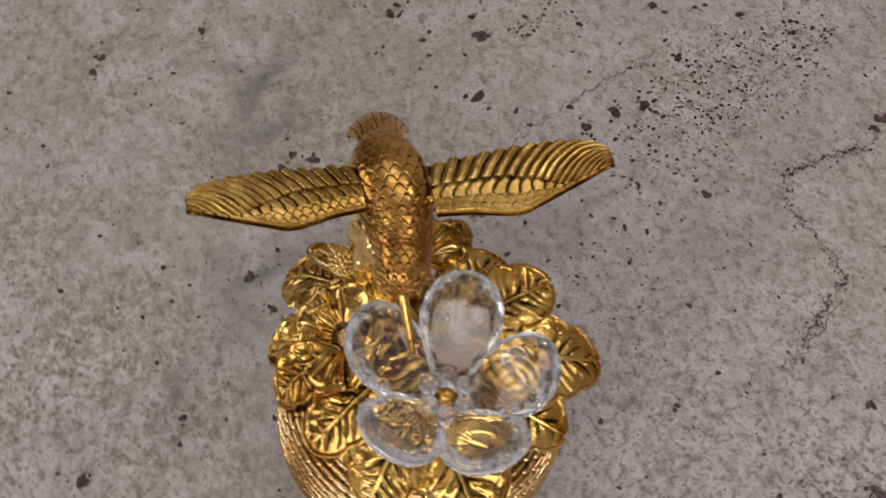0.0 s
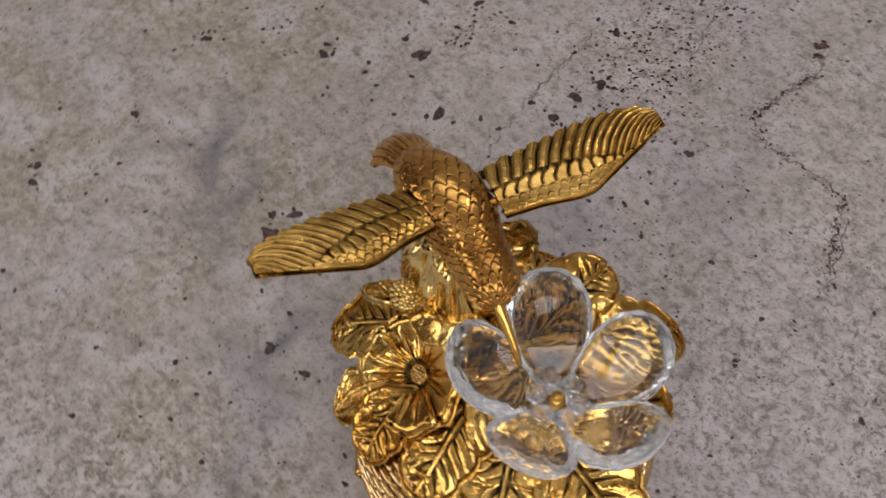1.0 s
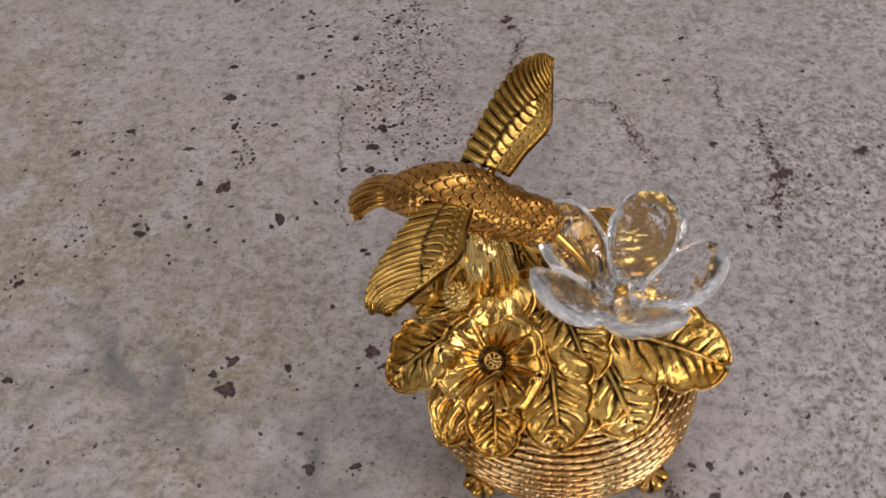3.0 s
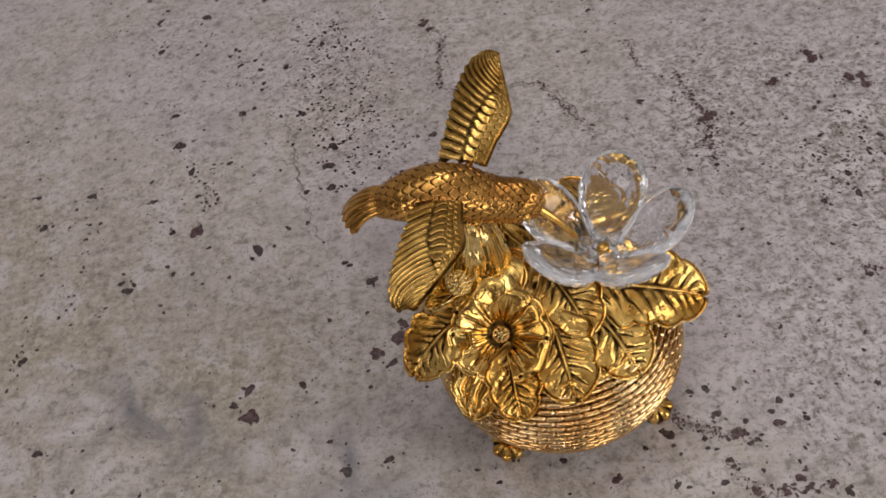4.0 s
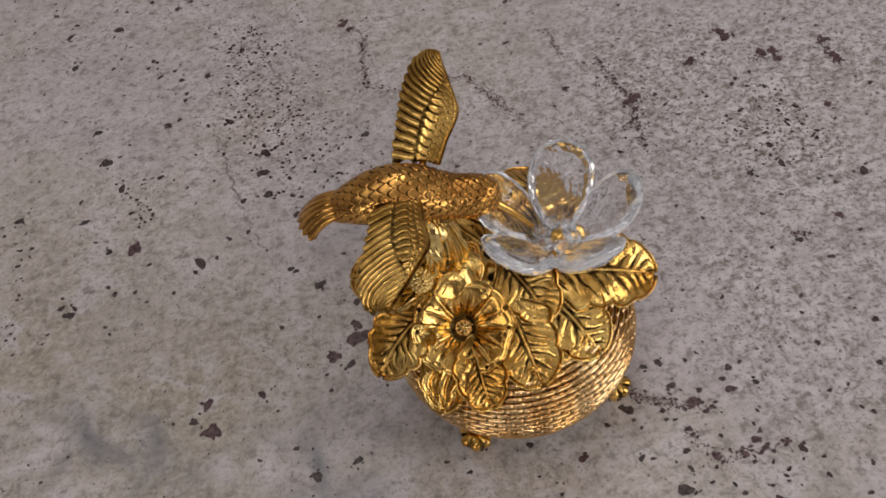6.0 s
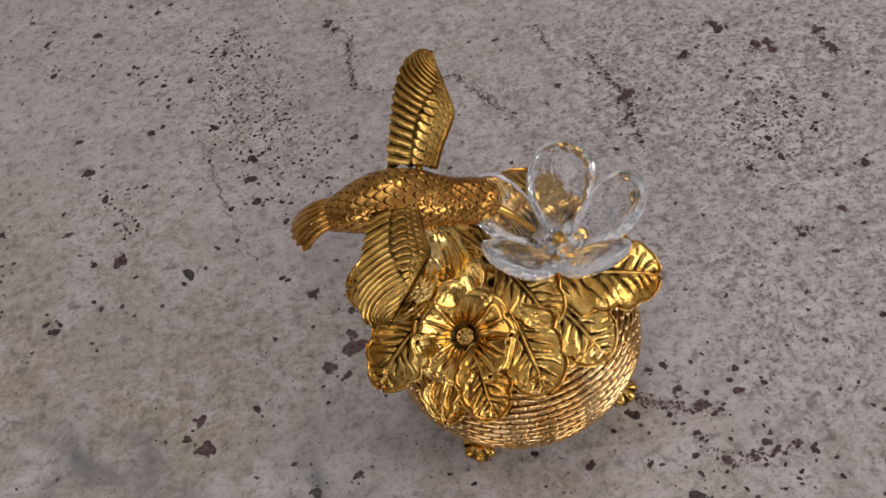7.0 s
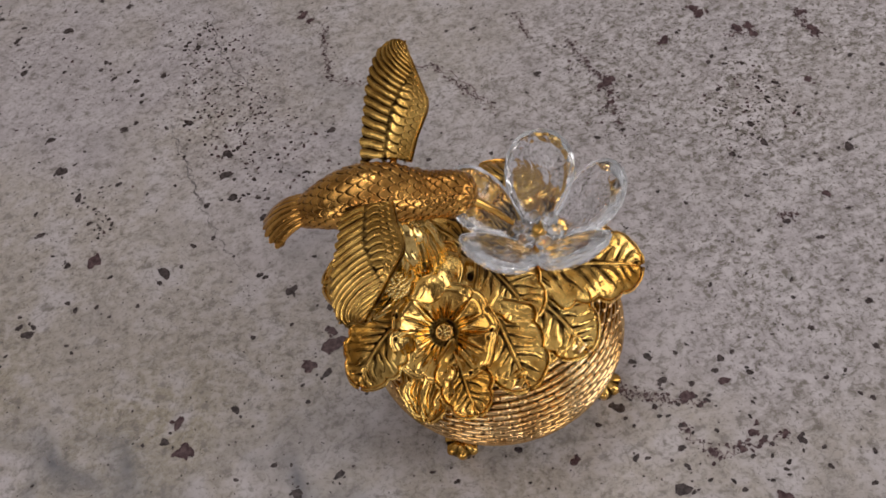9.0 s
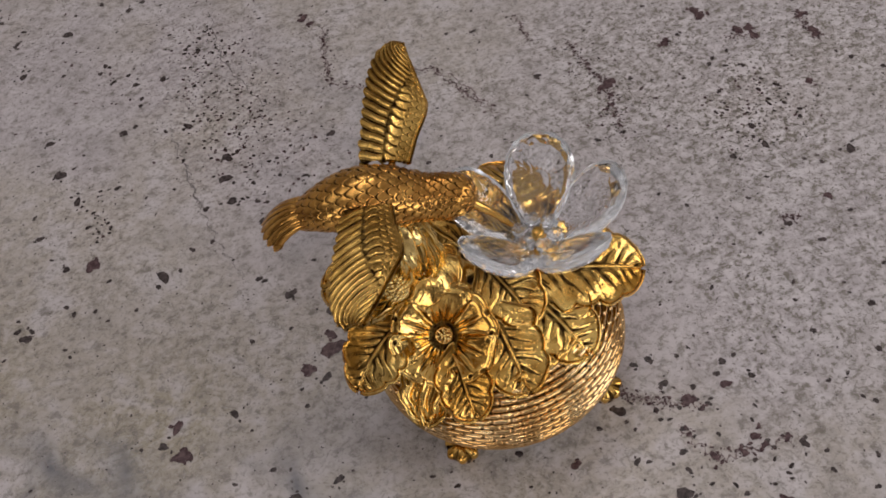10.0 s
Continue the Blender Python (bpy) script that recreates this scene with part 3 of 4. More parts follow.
def leaf(box, points, normal, width, lobes=5, cup=0.8, veins=8.0, relief=0.30, mat=None, name="leaf", folds=0):
    """A cast leaf: scalloped outline, raised midrib, slanting veins between dark grooves."""
    LEAVES[0] += 1
    rnd = random.Random(LEAVES[0])
    nu, nv = 130, 61
    u = np.linspace(0, 1, nu)
    v = np.linspace(-1, 1, nv)
    U, V = np.meshgrid(u, v, indexing="ij")
    c, d = bezier(points, u)
    d = d / np.linalg.norm(d, axis=1, keepdims=True)
    nrm = np.asarray(normal, float)
    side = np.cross(nrm[None], d)
    side /= np.linalg.norm(side, axis=1, keepdims=True)
    up = np.cross(d, side)
    shape = np.sin(math.pi * np.clip(u, 0, 1) ** 0.84) ** 0.40 * (0.45 + 0.55 * smoothstep(0, 0.30, u))
    shape = np.maximum(shape, 0.04)
    a1, a2 = rnd.uniform(0, 6.28), rnd.uniform(0, 6.28)
    uneven = 1 + 0.04 * np.sin(7 * U + a1) + 0.03 * np.sin(13 * U * np.sign(V) + a2)
    scal = 0.88 + 0.16 * np.abs(np.sin(math.pi * (lobes * U + 0.12 * np.sign(V)))) ** 0.7 * smoothstep(0.1, 0.3, U)
    w = width * shape[:, None] * scal * uneven
    length = np.linalg.norm(np.asarray(points[2], float) - np.asarray(points[0], float))
    slant = np.abs(V) * shape[:, None] * width / length
    phase = (U - 0.85 * slant + 0.35 * slant ** 2) * veins * 1.38 + 0.22 * np.sin(7 * U + a1 + 2 * V) + 0.16 * np.sin(23 * U + a2) + 0.5 * (V > 0)
    kink = np.sin(np.round(phase) * 12.9898 + a1 * 7 + 40 * (V > 0)) * 43758.5453 % 1.0
    reach = 0.55 + 0.35 * kink
    taper = 1 - 0.75 * smoothstep(0.1, reach, np.abs(V))
    vein = groove(phase, 0.24 * np.maximum(taper, 0.16)) * (0.7 + 0.3 * kink)
    hair = groove(phase * 2 + 0.5, 0.13) * (1 - smoothstep(0.35, 0.60, np.abs(V))) * smoothstep(0.2, 0.3, np.abs(V)) * (0.45 + 0.5 * (kink * 7.3 % 1.0))
    fade = smoothstep(0.05, 0.12, np.abs(V)) * (1 - smoothstep(reach - 0.12, reach + 0.02, np.abs(V)))
    rib = 1 - smoothstep(0.02, 0.08, np.abs(V))
    ribg = smoothstep(0.02, 0.06, np.abs(V)) * (1 - smoothstep(0.07, 0.16, np.abs(V)))
    edge = smoothstep(0.90, 0.985, np.abs(V))
    h = -0.75 * relief * vein * fade + 0.30 * rib - 0.22 * ribg + 0.16 * edge
    h = h - 0.055 * np.cos(2 * math.pi * phase) * smoothstep(0.05, 0.2, np.abs(V)) - 0.10 * hair + 0.25 * smoothstep(0.93, 1.0, np.abs(V))
    h = h + cup * (V * V - 0.35) * shape[:, None]
    h = h + 0.25 * np.sin(5 * U + 2.5 * V + a1) + 0.14 * np.sin(11 * U - 5 * V + a2)
    # Darker along the midrib, fading towards the edges and tip.
    darken = 0.30 * (1 - smoothstep(0.05, 0.62, np.abs(V) + 0.35 * U + 0.12 * np.sin(8 * U + 3 * V + a2)))
    if folds:
        wave = np.cos(math.pi * (folds * V + 0.5 * np.sin(3 * U + a1)))
        h = cup * (V * V - 0.35) * shape[:, None] + 0.55 * wave * smoothstep(0, 0.2, U) + 0.2 * np.sin(9 * U + 4 * V)
        pleat = np.cos(math.pi * (3.2 * folds * V + 1.3 * np.sin(4 * U + a2) + 0.5 * np.sin(11 * U)))
        h = h + 0.16 * pleat * smoothstep(0.05, 0.3, U)
        vein, hair, ribg, darken = 0 * V, 0 * V, 0 * V, np.maximum(0.5 * smoothstep(-0.75, -1.0, wave), 0.55 * smoothstep(-0.7, -1.0, pleat))
    p = c[:, None] + (V * w)[..., None] * side[:, None] + h[..., None] * up[:, None]
    # Darker again towards the leaf's base.
    darken = np.maximum(darken, 0.44 * (1 - smoothstep(0.12, 0.42, U + 0.06 * np.sin(9 * V + a1))) * (folds == 0))
    pat = np.clip(darken + vein * fade * 0.95 + hair * 0.8 + ribg * 0.6 * (1 - smoothstep(0.5, 0.9, U)), 0, 1)
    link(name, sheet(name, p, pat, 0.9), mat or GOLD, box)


def gold_flower(box):
    """The open cast blossom: six cupped, fluted petals round a beaded eye."""
    centre, axis = np.array((-19.3, 1.2, 40.6)), unit((-0.56, -0.39, 0.73))
    s = unit(np.cross((0, 0, 1), axis))
    t = np.cross(axis, s)
    bloom = tagged(new("blossom"), "gold open blossom with six fluted petals")
    bloom.parent = box
    for k in range(6):
        a0 = radians(60 * k + 20)
        nu, nv = 56, 57
        u, v = np.linspace(0, 1, nu), np.linspace(-1, 1, nv)
        U, V = np.meshgrid(u, v, indexing="ij")
        reach = 12.1 * (1 - 0.07 * np.abs(V) ** 6 - 0.015 * np.cos(2 * math.pi * V + 0.6 * k) - 0.015 * np.cos(5 * V + 2 * k))
        R = 2.2 + (reach - 2.2) * U
        A = a0 + V * 0.60
        level = 0.55 if k % 2 else -0.45
        z = -3.4 + 4.9 * U ** 0.7 + level * smoothstep(0.1, 0.4, U) - 1.1 * smoothstep(0.74, 1.0, U) ** 2 - 0.25 * V ** 2 * U
        flute = np.cos(4 * math.pi * (V + 0.06 * np.sin(7 * V + k)))
        far = 0.42 + 0.20 * np.cos(8.3 * V + 2.1 * k)
        fade = smoothstep(0.02, 0.15, U) * (1 - smoothstep(far, far + 0.25, U))
        z = z + 0.30 * flute * fade + 0.22 * np.sin(4 * V + 2 * k) * smoothstep(0.5, 1, U) + 0.25 * smoothstep(0.93, 1.0, U)
        dots = np.zeros_like(U)
        for q, w in ((-0.72, 0.86), (0.30 * math.sin(k), 0.93), (0.78, 0.80)):
            dots = np.maximum(dots, 1 - smoothstep(0.03, 0.065, np.hypot((V - q) * 0.5, U - w)))
        z = z - 0.25 * dots
        p = centre + (R * np.cos(A))[..., None] * s + (R * np.sin(A))[..., None] * t + z[..., None] * axis
        # Shade in the gaps beside lower petals is put into the colour.
        pat = np.clip((1 - smoothstep(-0.98, -0.62 - 0.3 * U, flute)) * fade * 0.9 + dots * 0.85 + (1 - smoothstep(0.02, 0.20, U)) * 0.8 + smoothstep(0.88, 0.97, np.abs(V)) * (0.1 if k % 2 else 0.8) * (1 - smoothstep(0.75, 0.9, U)) * smoothstep(0.2, 0.4, U), 0, 1)
        link("petal", sheet("petal", p, pat, 0.8), POLISHED, bloom)
    beads = []
    for n, r in ((1, 0.0), (5, 0.68), (8, 1.25)):
        for k in range(n):
            a = 2 * math.pi * k / n
            beads.append((centre + r * math.cos(a) * s + r * math.sin(a) * t + axis * (-2.7 - 0.25 * r * r), 0.40))
    link("flower_eye", bead_mesh("flower_eye", beads, 0.3), PALE, bloom)
    turn = np.linspace(0, 2 * math.pi, 40)
    ring = centre + 1.75 * np.cos(turn)[:, None] * s + 1.75 * np.sin(turn)[:, None] * t - 3.1 * axis
    link("eye_ring", tube("eye_ring", ring, 0.32 + 0.08 * np.cos(8 * turn), 8), BRONZE, bloom)


def bead_mesh(name, beads, patina=0.0):
    bm = bmesh.new()
    for c, r in beads:
        bmesh.ops.create_icosphere(bm, subdivisions=2, radius=r * MM, matrix=Matrix.Translation(Vector(c) * MM))
    mesh = bpy.data.meshes.new(name)
    bm.to_mesh(mesh)
    bm.free()
    mesh.polygons.foreach_set("use_smooth", [True] * len(mesh.polygons))
    layer = mesh.attributes.new("patina", "FLOAT", "POINT")
    layer.data.foreach_set("value", [patina] * len(mesh.vertices))
    return mesh


def support(box):
    """What carries the bird: a ridged pale bell, a ruffled collar, a seeded bud and a coiled tendril."""
    n, m = 60, 110
    t, a = np.linspace(0, 1, n), np.linspace(0, 2 * math.pi, m, endpoint=False)
    axis = spline(((-8.5, 12.5, 33), (-9.5, 12.5, 44), (-11, 12.5, 54), (-12, 13.5, 62), (-11.5, 14.5, 69)), t)
    rad = np.interp(t, (0, 0.3, 0.55, 0.8, 1), (7.5, 6.6, 6.2, 6.6, 5.0))
    T, A = np.meshgrid(t, a, indexing="ij")
    fold = 0.6 * (0.5 + 0.5 * np.cos(9 * A + 2.2 * np.sin(5 * T) + 1.5 * np.sin(2 * A))) + 0.4 * (0.5 + 0.5 * np.cos(25 * A + 3 * np.sin(7 * T + 2 * A)))
    wave = 0.12 * np.sin(13 * T + 3 * np.cos(2 * A)) + 0.08 * np.sin(24 * T + 4 * A) + 0.05 * np.sin(31 * T - 9 * A)
    r = rad[:, None] * (0.80 + 0.20 * fold ** 0.7 + wave)
    p = axis[:, None] + np.stack([r * np.cos(A), r * np.sin(A), 0 * A], -1)
    pat = np.clip(0.75 * smoothstep(0.10, 0.0, fold) + 0.35 * smoothstep(-0.04, -0.15, wave), 0, 1)
    link("bell", from_arrays("bell", p.reshape(-1, 3) * MM, quads(n, m, wrap_v=True, flip=True), True, pat), PALE, box, "pale gold folded blossom under the bird")
    nu, nv = 120, 14
    a, w = np.linspace(radians(150), radians(330), nu), np.linspace(0, 1, nv)
    A, W = np.meshgrid(a, w, indexing="ij")
    R = 4.5 + 4.6 * W
    z = 52.5 - 3.6 * W ** 1.6 + 1.0 * W * np.sin(6 * A)
    p = np.stack([-10.5 + R * np.cos(A), 10.0 + 0.9 * R * np.sin(A), z], -1)
    pat = 0.8 * groove(17 * A / (2 * math.pi) + 0.2 * np.sin(9 * W), 0.10) * smoothstep(0.2, 0.5, W) * (1 - smoothstep(0.8, 0.95, W))
    flip = grid_normals(p)[nu // 2, nv // 2][2] < 0
    link("collar", sheet("collar", p, pat, 0.9, flip=flip), GOLD, box, "ruffled gold collar")
    rnd = random.Random(5)
    beads = [((-19.8, 10.4, 55.2), 2.6)]
    for k in range(90):
        z = 1 - 2 * (k + 0.5) / 90
        a = k * 2.39996
        r = math.sqrt(1 - z * z)
        beads.append(((-19.8 + 2.6 * r * math.cos(a), 10.4 + 2.6 * r * math.sin(a), 55.2 + 2.6 * z), rnd.uniform(0.42, 0.6)))
    link("bud", bead_mesh("bud", beads, 0.28), PALE, box, "seeded pale gold bud")
    t = np.linspace(0, 1, 70)
    ang = t * 2 * math.pi * 2.4
    rad = 0.4 + 1.9 * t
    n = unit((-0.6, -0.45, 0.65))
    s = unit(np.cross((0, 0, 1), n))
    q = np.cross(n, s)
    coil = np.array((-2.0, 8.5, 47.0)) + (rad * np.cos(ang))[:, None] * s + (rad * np.sin(ang))[:, None] * q
    link("tendril", tube("tendril", coil, np.full(70, 0.42), 8), GOLD, box, "coiled gold tendril")
    twig = spline(((-2, 6.5, 46), (-3, 5, 43), (-6, 5, 40)), np.linspace(0, 1, 16))
    link("twig", tube("twig", twig, np.linspace(0.5, 0.9, 16), 8), GOLD, box)
    leaf(box, ((-14, 14, 46), (-22, 14, 50), (-27.5, 12.5, 52)), (-0.3, 0.2, 0.9), 4.0, 3, 0.6, 4.0, mat=PALE)
    leaf(box, ((-17.5, 16, 43), (-21.5, 15, 57), (-14.5, 11.5, 70.5)), (-0.8, -0.35, 0.3), 6.5, 3, -0.8, 7.0, mat=PALE, name="pale_petal", folds=3)
    leaf(box, ((-9, 9, 46), (-14, 4.5, 56), (-10.5, 8.5, 68)), (-0.5, -0.8, 0.3), 5.0, 3, -0.8, 6.0, mat=PALE, name="pale_petal", folds=3)
    leaf(box, ((-6, 16, 55), (2, 19, 60), (4, 16, 64)), (-0.5, -0.6, 0.5), 5.0, 3, 0.6, 4.0, mat=PALE, name="pale_petal", folds=2)


def bird(box):
    """The hovering bird with scale-like plumage, a long beak, fanned tail and two wings on small joints."""
    body = tagged(new("hummingbird"), "burnished gold hummingbird figurine with spread wings")
    body.parent = box
    keys = ((-18.4, 32.8, 67.4, 3.2), (-17.1, 29.4, 69.8, 4.9), (-15.2, 25.2, 71.7, 6.5), (-12.5, 20.4, 73.0, 7.3), (-9.8, 15.2, 73.0, 7.1), (-7.6, 10.4, 72.2, 6.0),
            (-6.0, 6.6, 72.1, 5.2), (-4.9, 3.2, 72.6, 5.0), (-4.2, 0.2, 72.7, 4.6), (-3.6, -2.4, 71.4, 2.0))
    n, m = 300, 300
    t = np.linspace(0, 1, n)
    k = spline(keys, t)
    c, r = k[:, :3], np.maximum(k[:, 3], 0.4)
    d = np.gradient(c, axis=0)
    d /= np.linalg.norm(d, axis=1, keepdims=True)
    s = np.cross(d, (0, 0, 1.0))
    s /= np.linalg.norm(s, axis=1, keepdims=True)
    w = np.cross(s, d)
    deep = np.interp(t, (0, 0.12, 0.3, 0.5, 0.75, 1), (0.9, 0.82, 0.76, 0.78, 0.98, 1.02))
    a = np.linspace(0, 2 * math.pi, m, endpoint=False)
    run = np.concatenate([[0], np.cumsum(np.linalg.norm(np.diff(c, axis=0), axis=1))])
    T, A = np.meshgrid(run[-1] - run, a, indexing="ij")
    pitch = np.interp(run[-1] - run, (0, 8, 14, 45), (1.0, 1.25, 1.8, 2.1))
    rows = np.cumsum(np.concatenate([[0], -np.diff(run[-1] - run)]) / pitch)
    rows = rows[-1] - rows
    h, line = scales(np.repeat(rows[:, None], m, 1), A / (2 * math.pi) * 17)
    keep = smoothstep(0.0, 0.06, 1 - t)[:, None] * smoothstep(0.0, 0.05, t)[:, None]
    rr = r[:, None] + (0.42 * (h - 0.5) - 0.16 * line) * keep
    # Wing slots: shallow dents, their shaded inside put into the colour.
    slot = np.zeros_like(line)
    for at in (0.50, 2.62):
        slot = np.maximum(slot, ((1 - smoothstep(0.07, 0.14, np.abs(A - at))) * (smoothstep(0.29, 0.31, t) * (1 - smoothstep(0.45, 0.48, t)))[:, None]))
    rr = rr - 0.6 * slot
    p = c[:, None] + rr[..., None] * (np.cos(A)[..., None] * s[:, None] + deep[:, None, None] * np.sin(A)[..., None] * w[:, None])
    verts = np.concatenate([p.reshape(-1, 3), c[:1], c[-1:]]) * MM
    faces = [tuple(q) for q in quads(n, m, wrap_v=True, flip=True)]
    for i in range(m):
        faces.append((n * m, i, (i + 1) % m))
        faces.append((n * m + 1, (n - 1) * m + (i + 1) % m, (n - 1) * m + i))
    link("plumage", from_arrays("plumage", verts, faces, True, np.append(np.maximum(line * keep * (0.60 + 0.12 * np.sin(5 * A + 0.7 * T) * np.sin(0.9 * T)), slot).ravel(), [0, 0])), BRONZE, body)

    tt = np.linspace(0, 1, 24)
    path = spline(((-3.9, -1.2, 71.9), (-2.6, -3.4, 69.4), (-1.1, -5.9, 66.2), (0.3, -8.4, 62.4)), tt)
    link("beak", tube("beak", path, np.interp(tt, (0, 0.1, 1), (1.4, 1.2, 0.55)), 14), POLISHED, body, "slender gold beak")
    for sgn in (1, -1):
        e = np.array((-4.4, 0.0, 72.9)) + sgn * 3.6 * unit((0.92, 0.38, 0.1))
        link("eye", bead_mesh("eye", [(e, 0.85)] + [(e + 0.95 * (math.cos(q) * np.array((0.35, -0.9, 0.0)) + math.sin(q) * np.array((0, 0, 1.0))), 0.3) for q in np.linspace(0, 6.28, 9)[:-1]], 0.15), GOLD, body)

    # Beaded feather texture, polished and placed where brow and cheeks should glint.
    brow = [((-4.5 + 0.92 * q, -1.5 + 0.4 * q + 0.25 * abs(q), 75.4 - h), 0.8) for q, h in ((-1.5, 0.5), (-0.5, 0.1), (0.5, 0.1), (1.5, 0.5), (-1.0, 1.0), (0.0, 0.9), (1.0, 1.0))] + [((-7.3, -1.0, 75.3), 0.6), ((-6.6, -1.6, 75.5), 0.6), ((-7.7, -0.1, 74.9), 0.55), ((-1.4, 1.0, 75.3), 0.6), ((-1.9, 0.1, 75.5), 0.6)]
    link("brow", bead_mesh("brow", brow, 0.0), POLISHED, body, "polished brow beads, placed to catch glints")

    # tail: seven feathers fanned round the rump and drooping at the sides
    nu, nv = 40, 85
    U, V = np.meshgrid(np.linspace(0, 1, nu), np.linspace(-1, 1, nv), indexing="ij")
    c0, d0 = bezier(((-17.0, 29.2, 68.6), (-18.7, 33.2, 67.4), (-19.6, 35.0, 63.4)), U[:, 0])
    sd = unit((0.92, 0.40, 0.0))
    up = np.cross(sd, d0)
    up /= np.linalg.norm(up, axis=1, keepdims=True)
    feather = V * 4.5 + 0.5
    g = groove(feather, 0.16)
    bend = V * (1.32 - 0.05 * U)
    rad = 3.9 + 2.9 * U ** 1.2 + 0.3 * np.abs(np.sin(math.pi * feather))
    p = c0[:, None] + (rad * np.sin(bend))[..., None] * sd + (rad * np.cos(bend))[..., None] * up[:, None]
    ends = (0.10 * np.abs(np.sin(math.pi * feather)) - 0.05 * V * V) * 12 * U ** 3
    p = p + ends[..., None] * (d0 / np.linalg.norm(d0, axis=1, keepdims=True))[:, None]
    flip = np.dot(grid_normals(p)[nu // 2, nv // 2], up[nu // 2]) < 0
    link("tail", sheet("tail", p, g * smoothstep(0.2, 0.45, U) * 0.55, 0.7, flip=flip), BRONZE, body, "fanned gold tail")

    wing(body, (-16.6, 15.0, 75.9), (-43.4, -0.4, 80.8), (4.4, -10.4, 1.2), 1)
    wing(body, (-3.7, 18.4, 75.6), (27.0, 31.9, 80.2), (4.4, -8.8, -0.8), -1)
    return body


def wing(body, root, tip, chord, side):
    """A wing plate: long ribbed flight feathers behind, rows of small coverts in front."""
    root, tip = np.asarray(root, float), np.asarray(tip, float)
    span = tip - root
    length = np.linalg.norm(span)
    e1 = span / length
    e2 = np.asarray(chord, float)
    e2 = unit(e2 - e1 * (e2 @ e1))
    e3 = np.cross(e1, e2) * side
    if e3[2] < 0:
        e3 = -e3
    nu, nv = 220, 110
    s, v = np.linspace(0, 1, nu), np.linspace(0, 1, nv)
    S, V = np.meshgrid(s, v, indexing="ij")
    lead = np.interp(s, (0, 0.2, 0.40, 0.48, 0.64, 0.82, 1.0), (5.3, 6.2, 7.9, 7.9, 5.7, 3.2, 0.6))
    trail = np.interp(s, (0, 0.25, 0.5, 0.7, 0.85, 0.95, 1.0), (-5.3, -5.7, -6.0, -6.0, -5.2, -3.8, -2.2))
    ker = np.ones(11) / 11
    soft = lambda q: np.convolve(np.pad(q, 5, mode="edge"), ker, mode="valid")
    lead, trail = soft(lead), soft(trail)
    split = np.interp(s, (0, 0.40, 0.55, 0.72, 1), (0.54, 0.58, 0.44, 0.10, 0.03))[:, None]
    quill = 15 * (S - (V - 0.5) * (0.06 + 0.46 * S)) + 0.3 + 0.025 * np.sin(19 * V + 17 * S)
    kink = np.sin(np.floor(quill) * 12.9898) * 43758.5453 % 1.0
    g1 = groove(quill, 0.19)
    far = smoothstep(split - 0.012, split + 0.012, V)
    near = 1 - smoothstep(0.52 * split - 0.01, 0.52 * split + 0.01, V)
    h1, l1 = scales(V / split * 5.2, S * 18.0 + 0.25 * np.sin(9 * V))
    long_cell = 14 * (S - (V - 0.5) * 0.16) + 0.1 * np.sin(21 * V)
    g2 = groove(long_cell, 0.16)
    end = smoothstep(0.80, 1.0, (V / split - 0.52) / 0.48 + 0.22 * np.abs(np.sin(math.pi * long_cell + 1.57)))
    shelf = (1 - far) * (1 - near)
    frill = (0.40 + 0.35 * kink) * np.abs(np.sin(math.pi * quill)) ** 0.7
    tr = trail[:, None] - frill
    C = lead[:, None] + (tr - lead[:, None]) * V
    crest = 1 - np.abs(2 * (quill - np.floor(quill)) - 1)
    rim = smoothstep(0.02, 0.09, V)
    h = far * (0.32 * crest ** 0.8 - 0.20 * g1 - 0.10 + 0.10 * kink) + shelf * (0.26 - 0.24 * g2 - 0.20 * end) + (1 - far) * near * rim * (0.10 + 0.28 * h1 - 0.14 * l1)
    h = h + 0.45 * (1 - smoothstep(0.0, 0.05, V)) + 0.8 * np.sin(math.pi * V) - 1.2 * S ** 2
    p = root + (S * length)[..., None] * e1 + C[..., None] * e2 + h[..., None] * e3
    rub = 0.80 + 0.20 * np.sin(27 * S + 6 * V) * np.sin(11 * S - 9 * V)
    pat = np.clip(rub * (far * np.maximum(g1 * 0.82, groove(quill * 2 + 0.5, 0.15) * 0.62) + shelf * np.maximum(g2 * 0.75, end * 0.7) + (1 - far) * near * rim * l1 * 0.7), 0, 1)
    flip = np.dot(grid_normals(p)[nu // 2, nv // 2], e3) < 0
    w = link("wing", sheet("wing", p, pat, 0.8, flip=flip), FEATHER, body, "gold wing with ribbed flight feathers")
    j0 = root - e1 * 2.4 + e2 * 1.5 - e3 * 0.4
    link("joint", tube("joint", [j0 - e1 * 1.5, j0, j0 + e1 * 2.0, j0 + e1 * 3.0], (0.9, 0.9, 0.9, 0.8), 10), BRONZE, w)


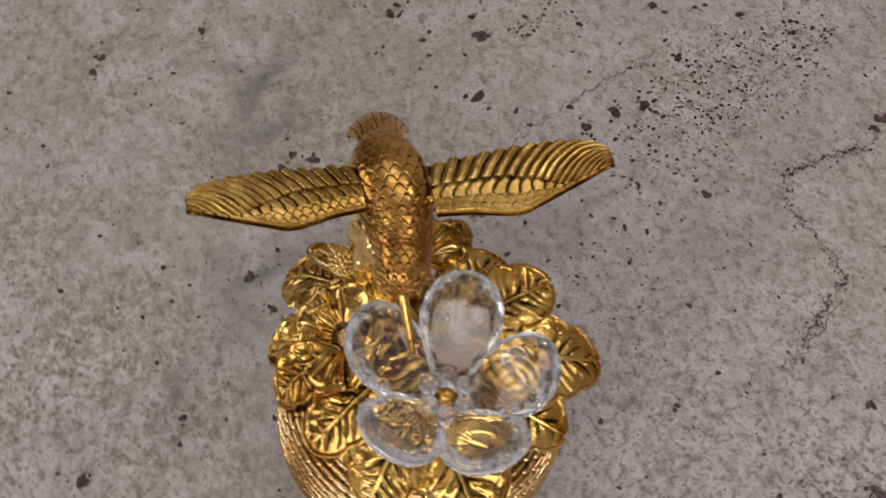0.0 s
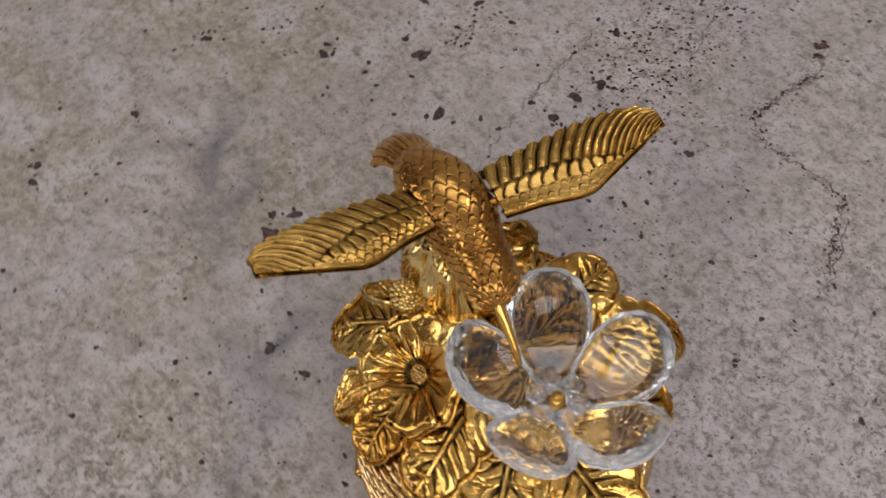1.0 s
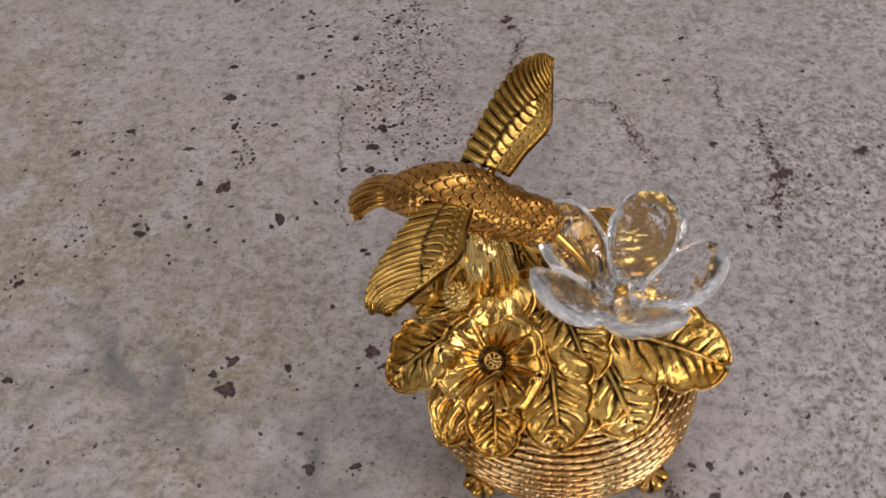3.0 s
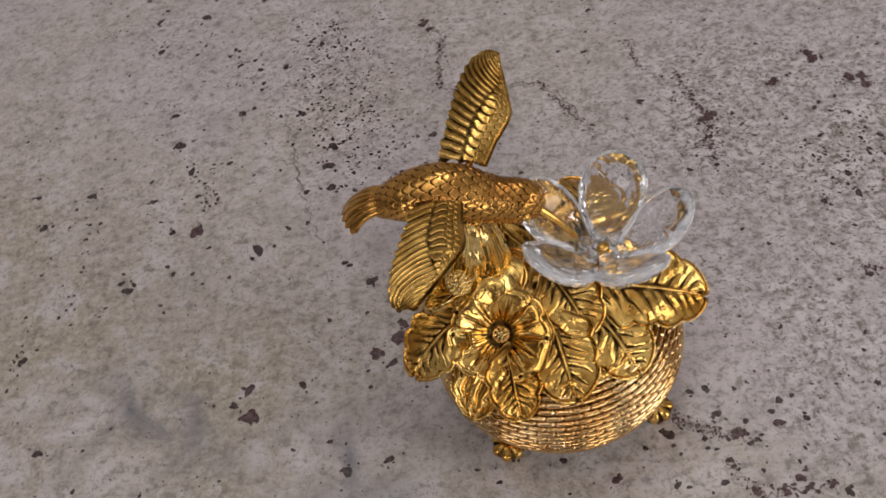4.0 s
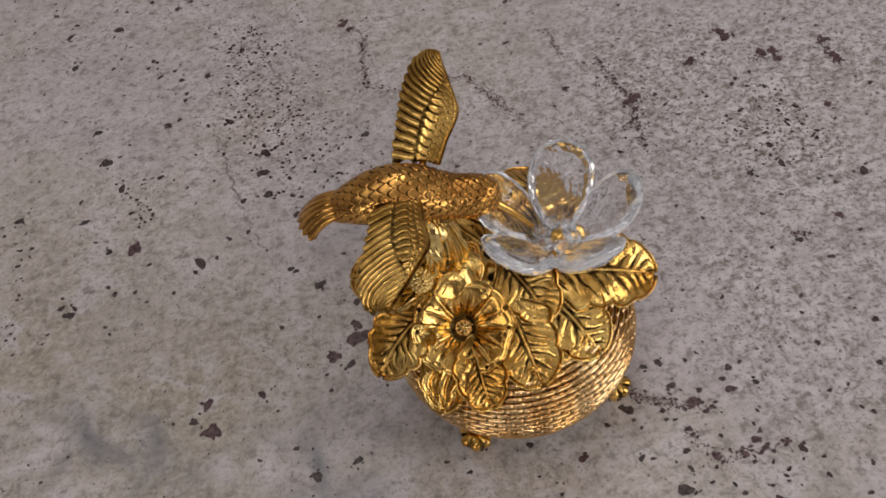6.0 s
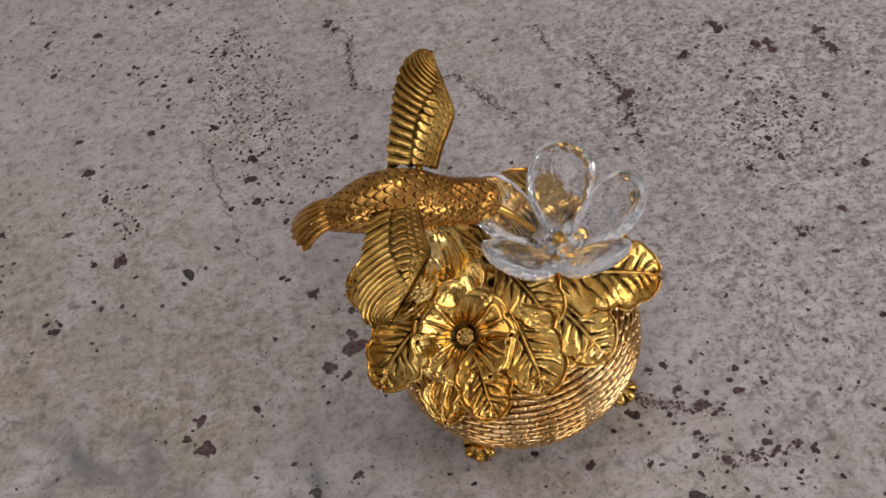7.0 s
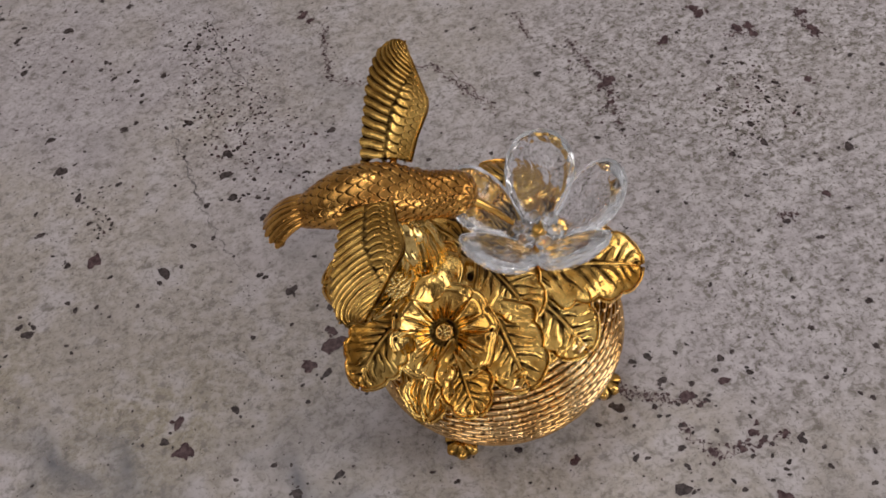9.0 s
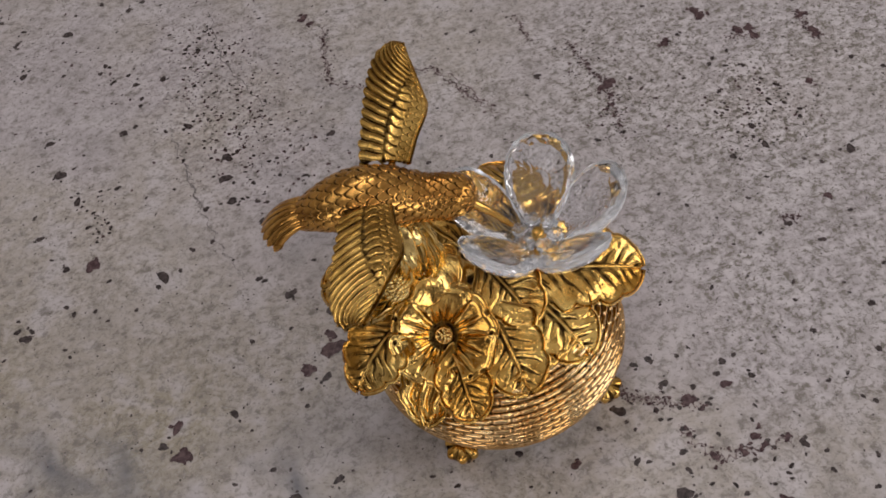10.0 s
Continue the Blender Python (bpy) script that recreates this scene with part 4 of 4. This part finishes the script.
def petal_mesh(length, width, depth):
    """A cut-crystal petal along +x: a broad table inside, two bands of facets to the girdle, a steeper cut back."""
    k = 18
    ring = lambda f, z, turn: [(length * (0.53 - 0.5 * f * math.cos(q)), f * width * math.sin(q) * (1 - 0.22 * math.cos(q)), z * depth) for q in [2 * math.pi * (i + turn) / k for i in range(k)]]
    rings = [ring(0.68, 0.30, 0.0), ring(0.86, 0.22, 0.5), ring(1.0, 0.04, 0.0), ring(1.0, -0.06, 0.0), ring(0.90, -0.42, 0.5), ring(0.74, -0.68, 0.0), ring(0.52, -0.86, 0.5), ring(0.26, -0.97, 0.0)]
    verts = [v for r in rings for v in r]
    faces = [tuple(range(k))]
    for a in range(len(rings) - 1):
        for i in range(k):
            j = (i + 1) % k
            p, q, r, s = a * k + i, a * k + j, (a + 1) * k + j, (a + 1) * k + i
            if a == 2:
                faces.append((p, s, r, q))
            elif a in (0, 3, 5, 6):
                faces += [(p, s, q), (q, s, r)]
            else:
                faces += [(p, s, r), (p, r, q)]
    faces.append(tuple(reversed(range((len(rings) - 1) * k, len(rings) * k))))
    mesh = bpy.data.meshes.new("petal")
    mesh.from_pydata([tuple(c * MM for c in v) for v in verts], [], faces)
    for q in mesh.polygons:
        low, high = min(q.vertices) // k, max(q.vertices) // k
        q.material_index = 1 if (low, high) in ((2, 3), (3, 4)) else 0
    bm = bmesh.new()
    bm.from_mesh(mesh)
    bmesh.ops.recalc_face_normals(bm, faces=bm.faces)
    bm.to_mesh(mesh)
    bm.free()
    return mesh


def crystal_flower(box):
    """Five cut-crystal petals round a ring of small stones on a gold pin."""
    hub, axis = Vector((7.4, -10.2, 48.0)), Vector((0.05, -0.023, 1.0)).normalized()
    flower = tagged(new("crystal_flower"), "clear faceted crystal flower with five petals")
    flower.parent = box
    mesh = petal_mesh(24.0, 8.0, 3.8)
    mesh.materials.append(CRYSTAL)
    mesh.materials.append(WHITE_RIM)
    for azimuth, rise in ((95, 38), (23, 44), (-45, 44), (-118, 44), (165, 40)):
        az = radians(azimuth)
        d = Vector((math.cos(az), math.sin(az), 0))
        d = (d - axis * d.dot(axis)).normalized()
        x = (d * math.cos(radians(rise)) + axis * math.sin(radians(rise))).normalized()
        y = axis.cross(x).normalized()
        z = x.cross(y)
        m = Matrix((x, y, z)).transposed().to_4x4()
        m.translation = (hub + d * 2.0) * MM
        ob = new("petal", mesh)
        ob.parent, ob.matrix_local = flower, m
        ob.visible_shadow = False
    s = axis.orthogonal().normalized()
    t = axis.cross(s)
    stones = new_stones()
    for k in range(6):
        a = 2 * math.pi * k / 6
        ob = new("stone", stones)
        ob.parent = flower
        ob.matrix_local = Matrix.Translation((hub + axis * 4.4 + (s * math.cos(a) + t * math.sin(a)) * 4.0) * MM)
    pin = [tuple(hub + axis * q) for q in (-14, -8, -4, -2.0, 0.5, 4.4, 5.0, 5.4)]
    link("pin", tube("pin", pin, (2.0, 2.2, 3.2, 3.0, 1.2, 1.5, 1.4, 1.0), 18), GOLD, flower, "gold pin and cup")


def new_stones():
    bm = bmesh.new()
    bmesh.ops.create_icosphere(bm, subdivisions=1, radius=2.4 * MM)
    for v in bm.verts:
        v.co.z *= 0.62
    mesh = bpy.data.meshes.new("stone")
    bm.to_mesh(mesh)
    bm.free()
    mesh.materials.append(HUB_STONE)
    return mesh


def trinket_box():
    box = tagged(new("trinket_box"), "gold hummingbird trinket box with crystal flower on granite", "trinket box")
    basket(box)
    for q in (188, 272, 5, 97):
        foot(box, radians(q))
    lid(box)
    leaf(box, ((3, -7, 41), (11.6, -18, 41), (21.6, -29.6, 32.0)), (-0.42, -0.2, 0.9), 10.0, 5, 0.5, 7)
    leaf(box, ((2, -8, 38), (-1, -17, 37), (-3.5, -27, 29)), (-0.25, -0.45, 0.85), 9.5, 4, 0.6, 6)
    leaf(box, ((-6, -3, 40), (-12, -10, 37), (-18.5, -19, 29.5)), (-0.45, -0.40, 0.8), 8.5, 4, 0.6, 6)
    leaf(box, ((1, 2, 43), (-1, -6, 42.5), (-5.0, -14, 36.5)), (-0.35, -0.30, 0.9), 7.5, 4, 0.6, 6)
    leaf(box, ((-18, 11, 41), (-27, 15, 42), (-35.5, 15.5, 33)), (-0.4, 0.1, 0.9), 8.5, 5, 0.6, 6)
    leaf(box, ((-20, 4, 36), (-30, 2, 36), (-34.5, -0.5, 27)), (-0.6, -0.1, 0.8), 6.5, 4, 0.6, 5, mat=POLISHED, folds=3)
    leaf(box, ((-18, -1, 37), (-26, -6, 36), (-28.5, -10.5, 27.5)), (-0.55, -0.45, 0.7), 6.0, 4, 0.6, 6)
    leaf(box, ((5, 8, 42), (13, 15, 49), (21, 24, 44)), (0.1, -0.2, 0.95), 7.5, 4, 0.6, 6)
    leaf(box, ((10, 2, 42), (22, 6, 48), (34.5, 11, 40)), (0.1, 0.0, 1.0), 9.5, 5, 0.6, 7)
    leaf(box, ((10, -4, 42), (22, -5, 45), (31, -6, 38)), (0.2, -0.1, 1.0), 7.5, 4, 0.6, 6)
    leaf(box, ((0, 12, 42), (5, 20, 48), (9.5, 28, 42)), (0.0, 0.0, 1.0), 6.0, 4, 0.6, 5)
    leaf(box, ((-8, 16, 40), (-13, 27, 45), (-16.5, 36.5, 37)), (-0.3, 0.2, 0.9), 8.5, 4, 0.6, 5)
    gold_flower(box)
    support(box)
    bird(box)
    crystal_flower(box)
    return box


room()
trinket_box()
build_worktop()
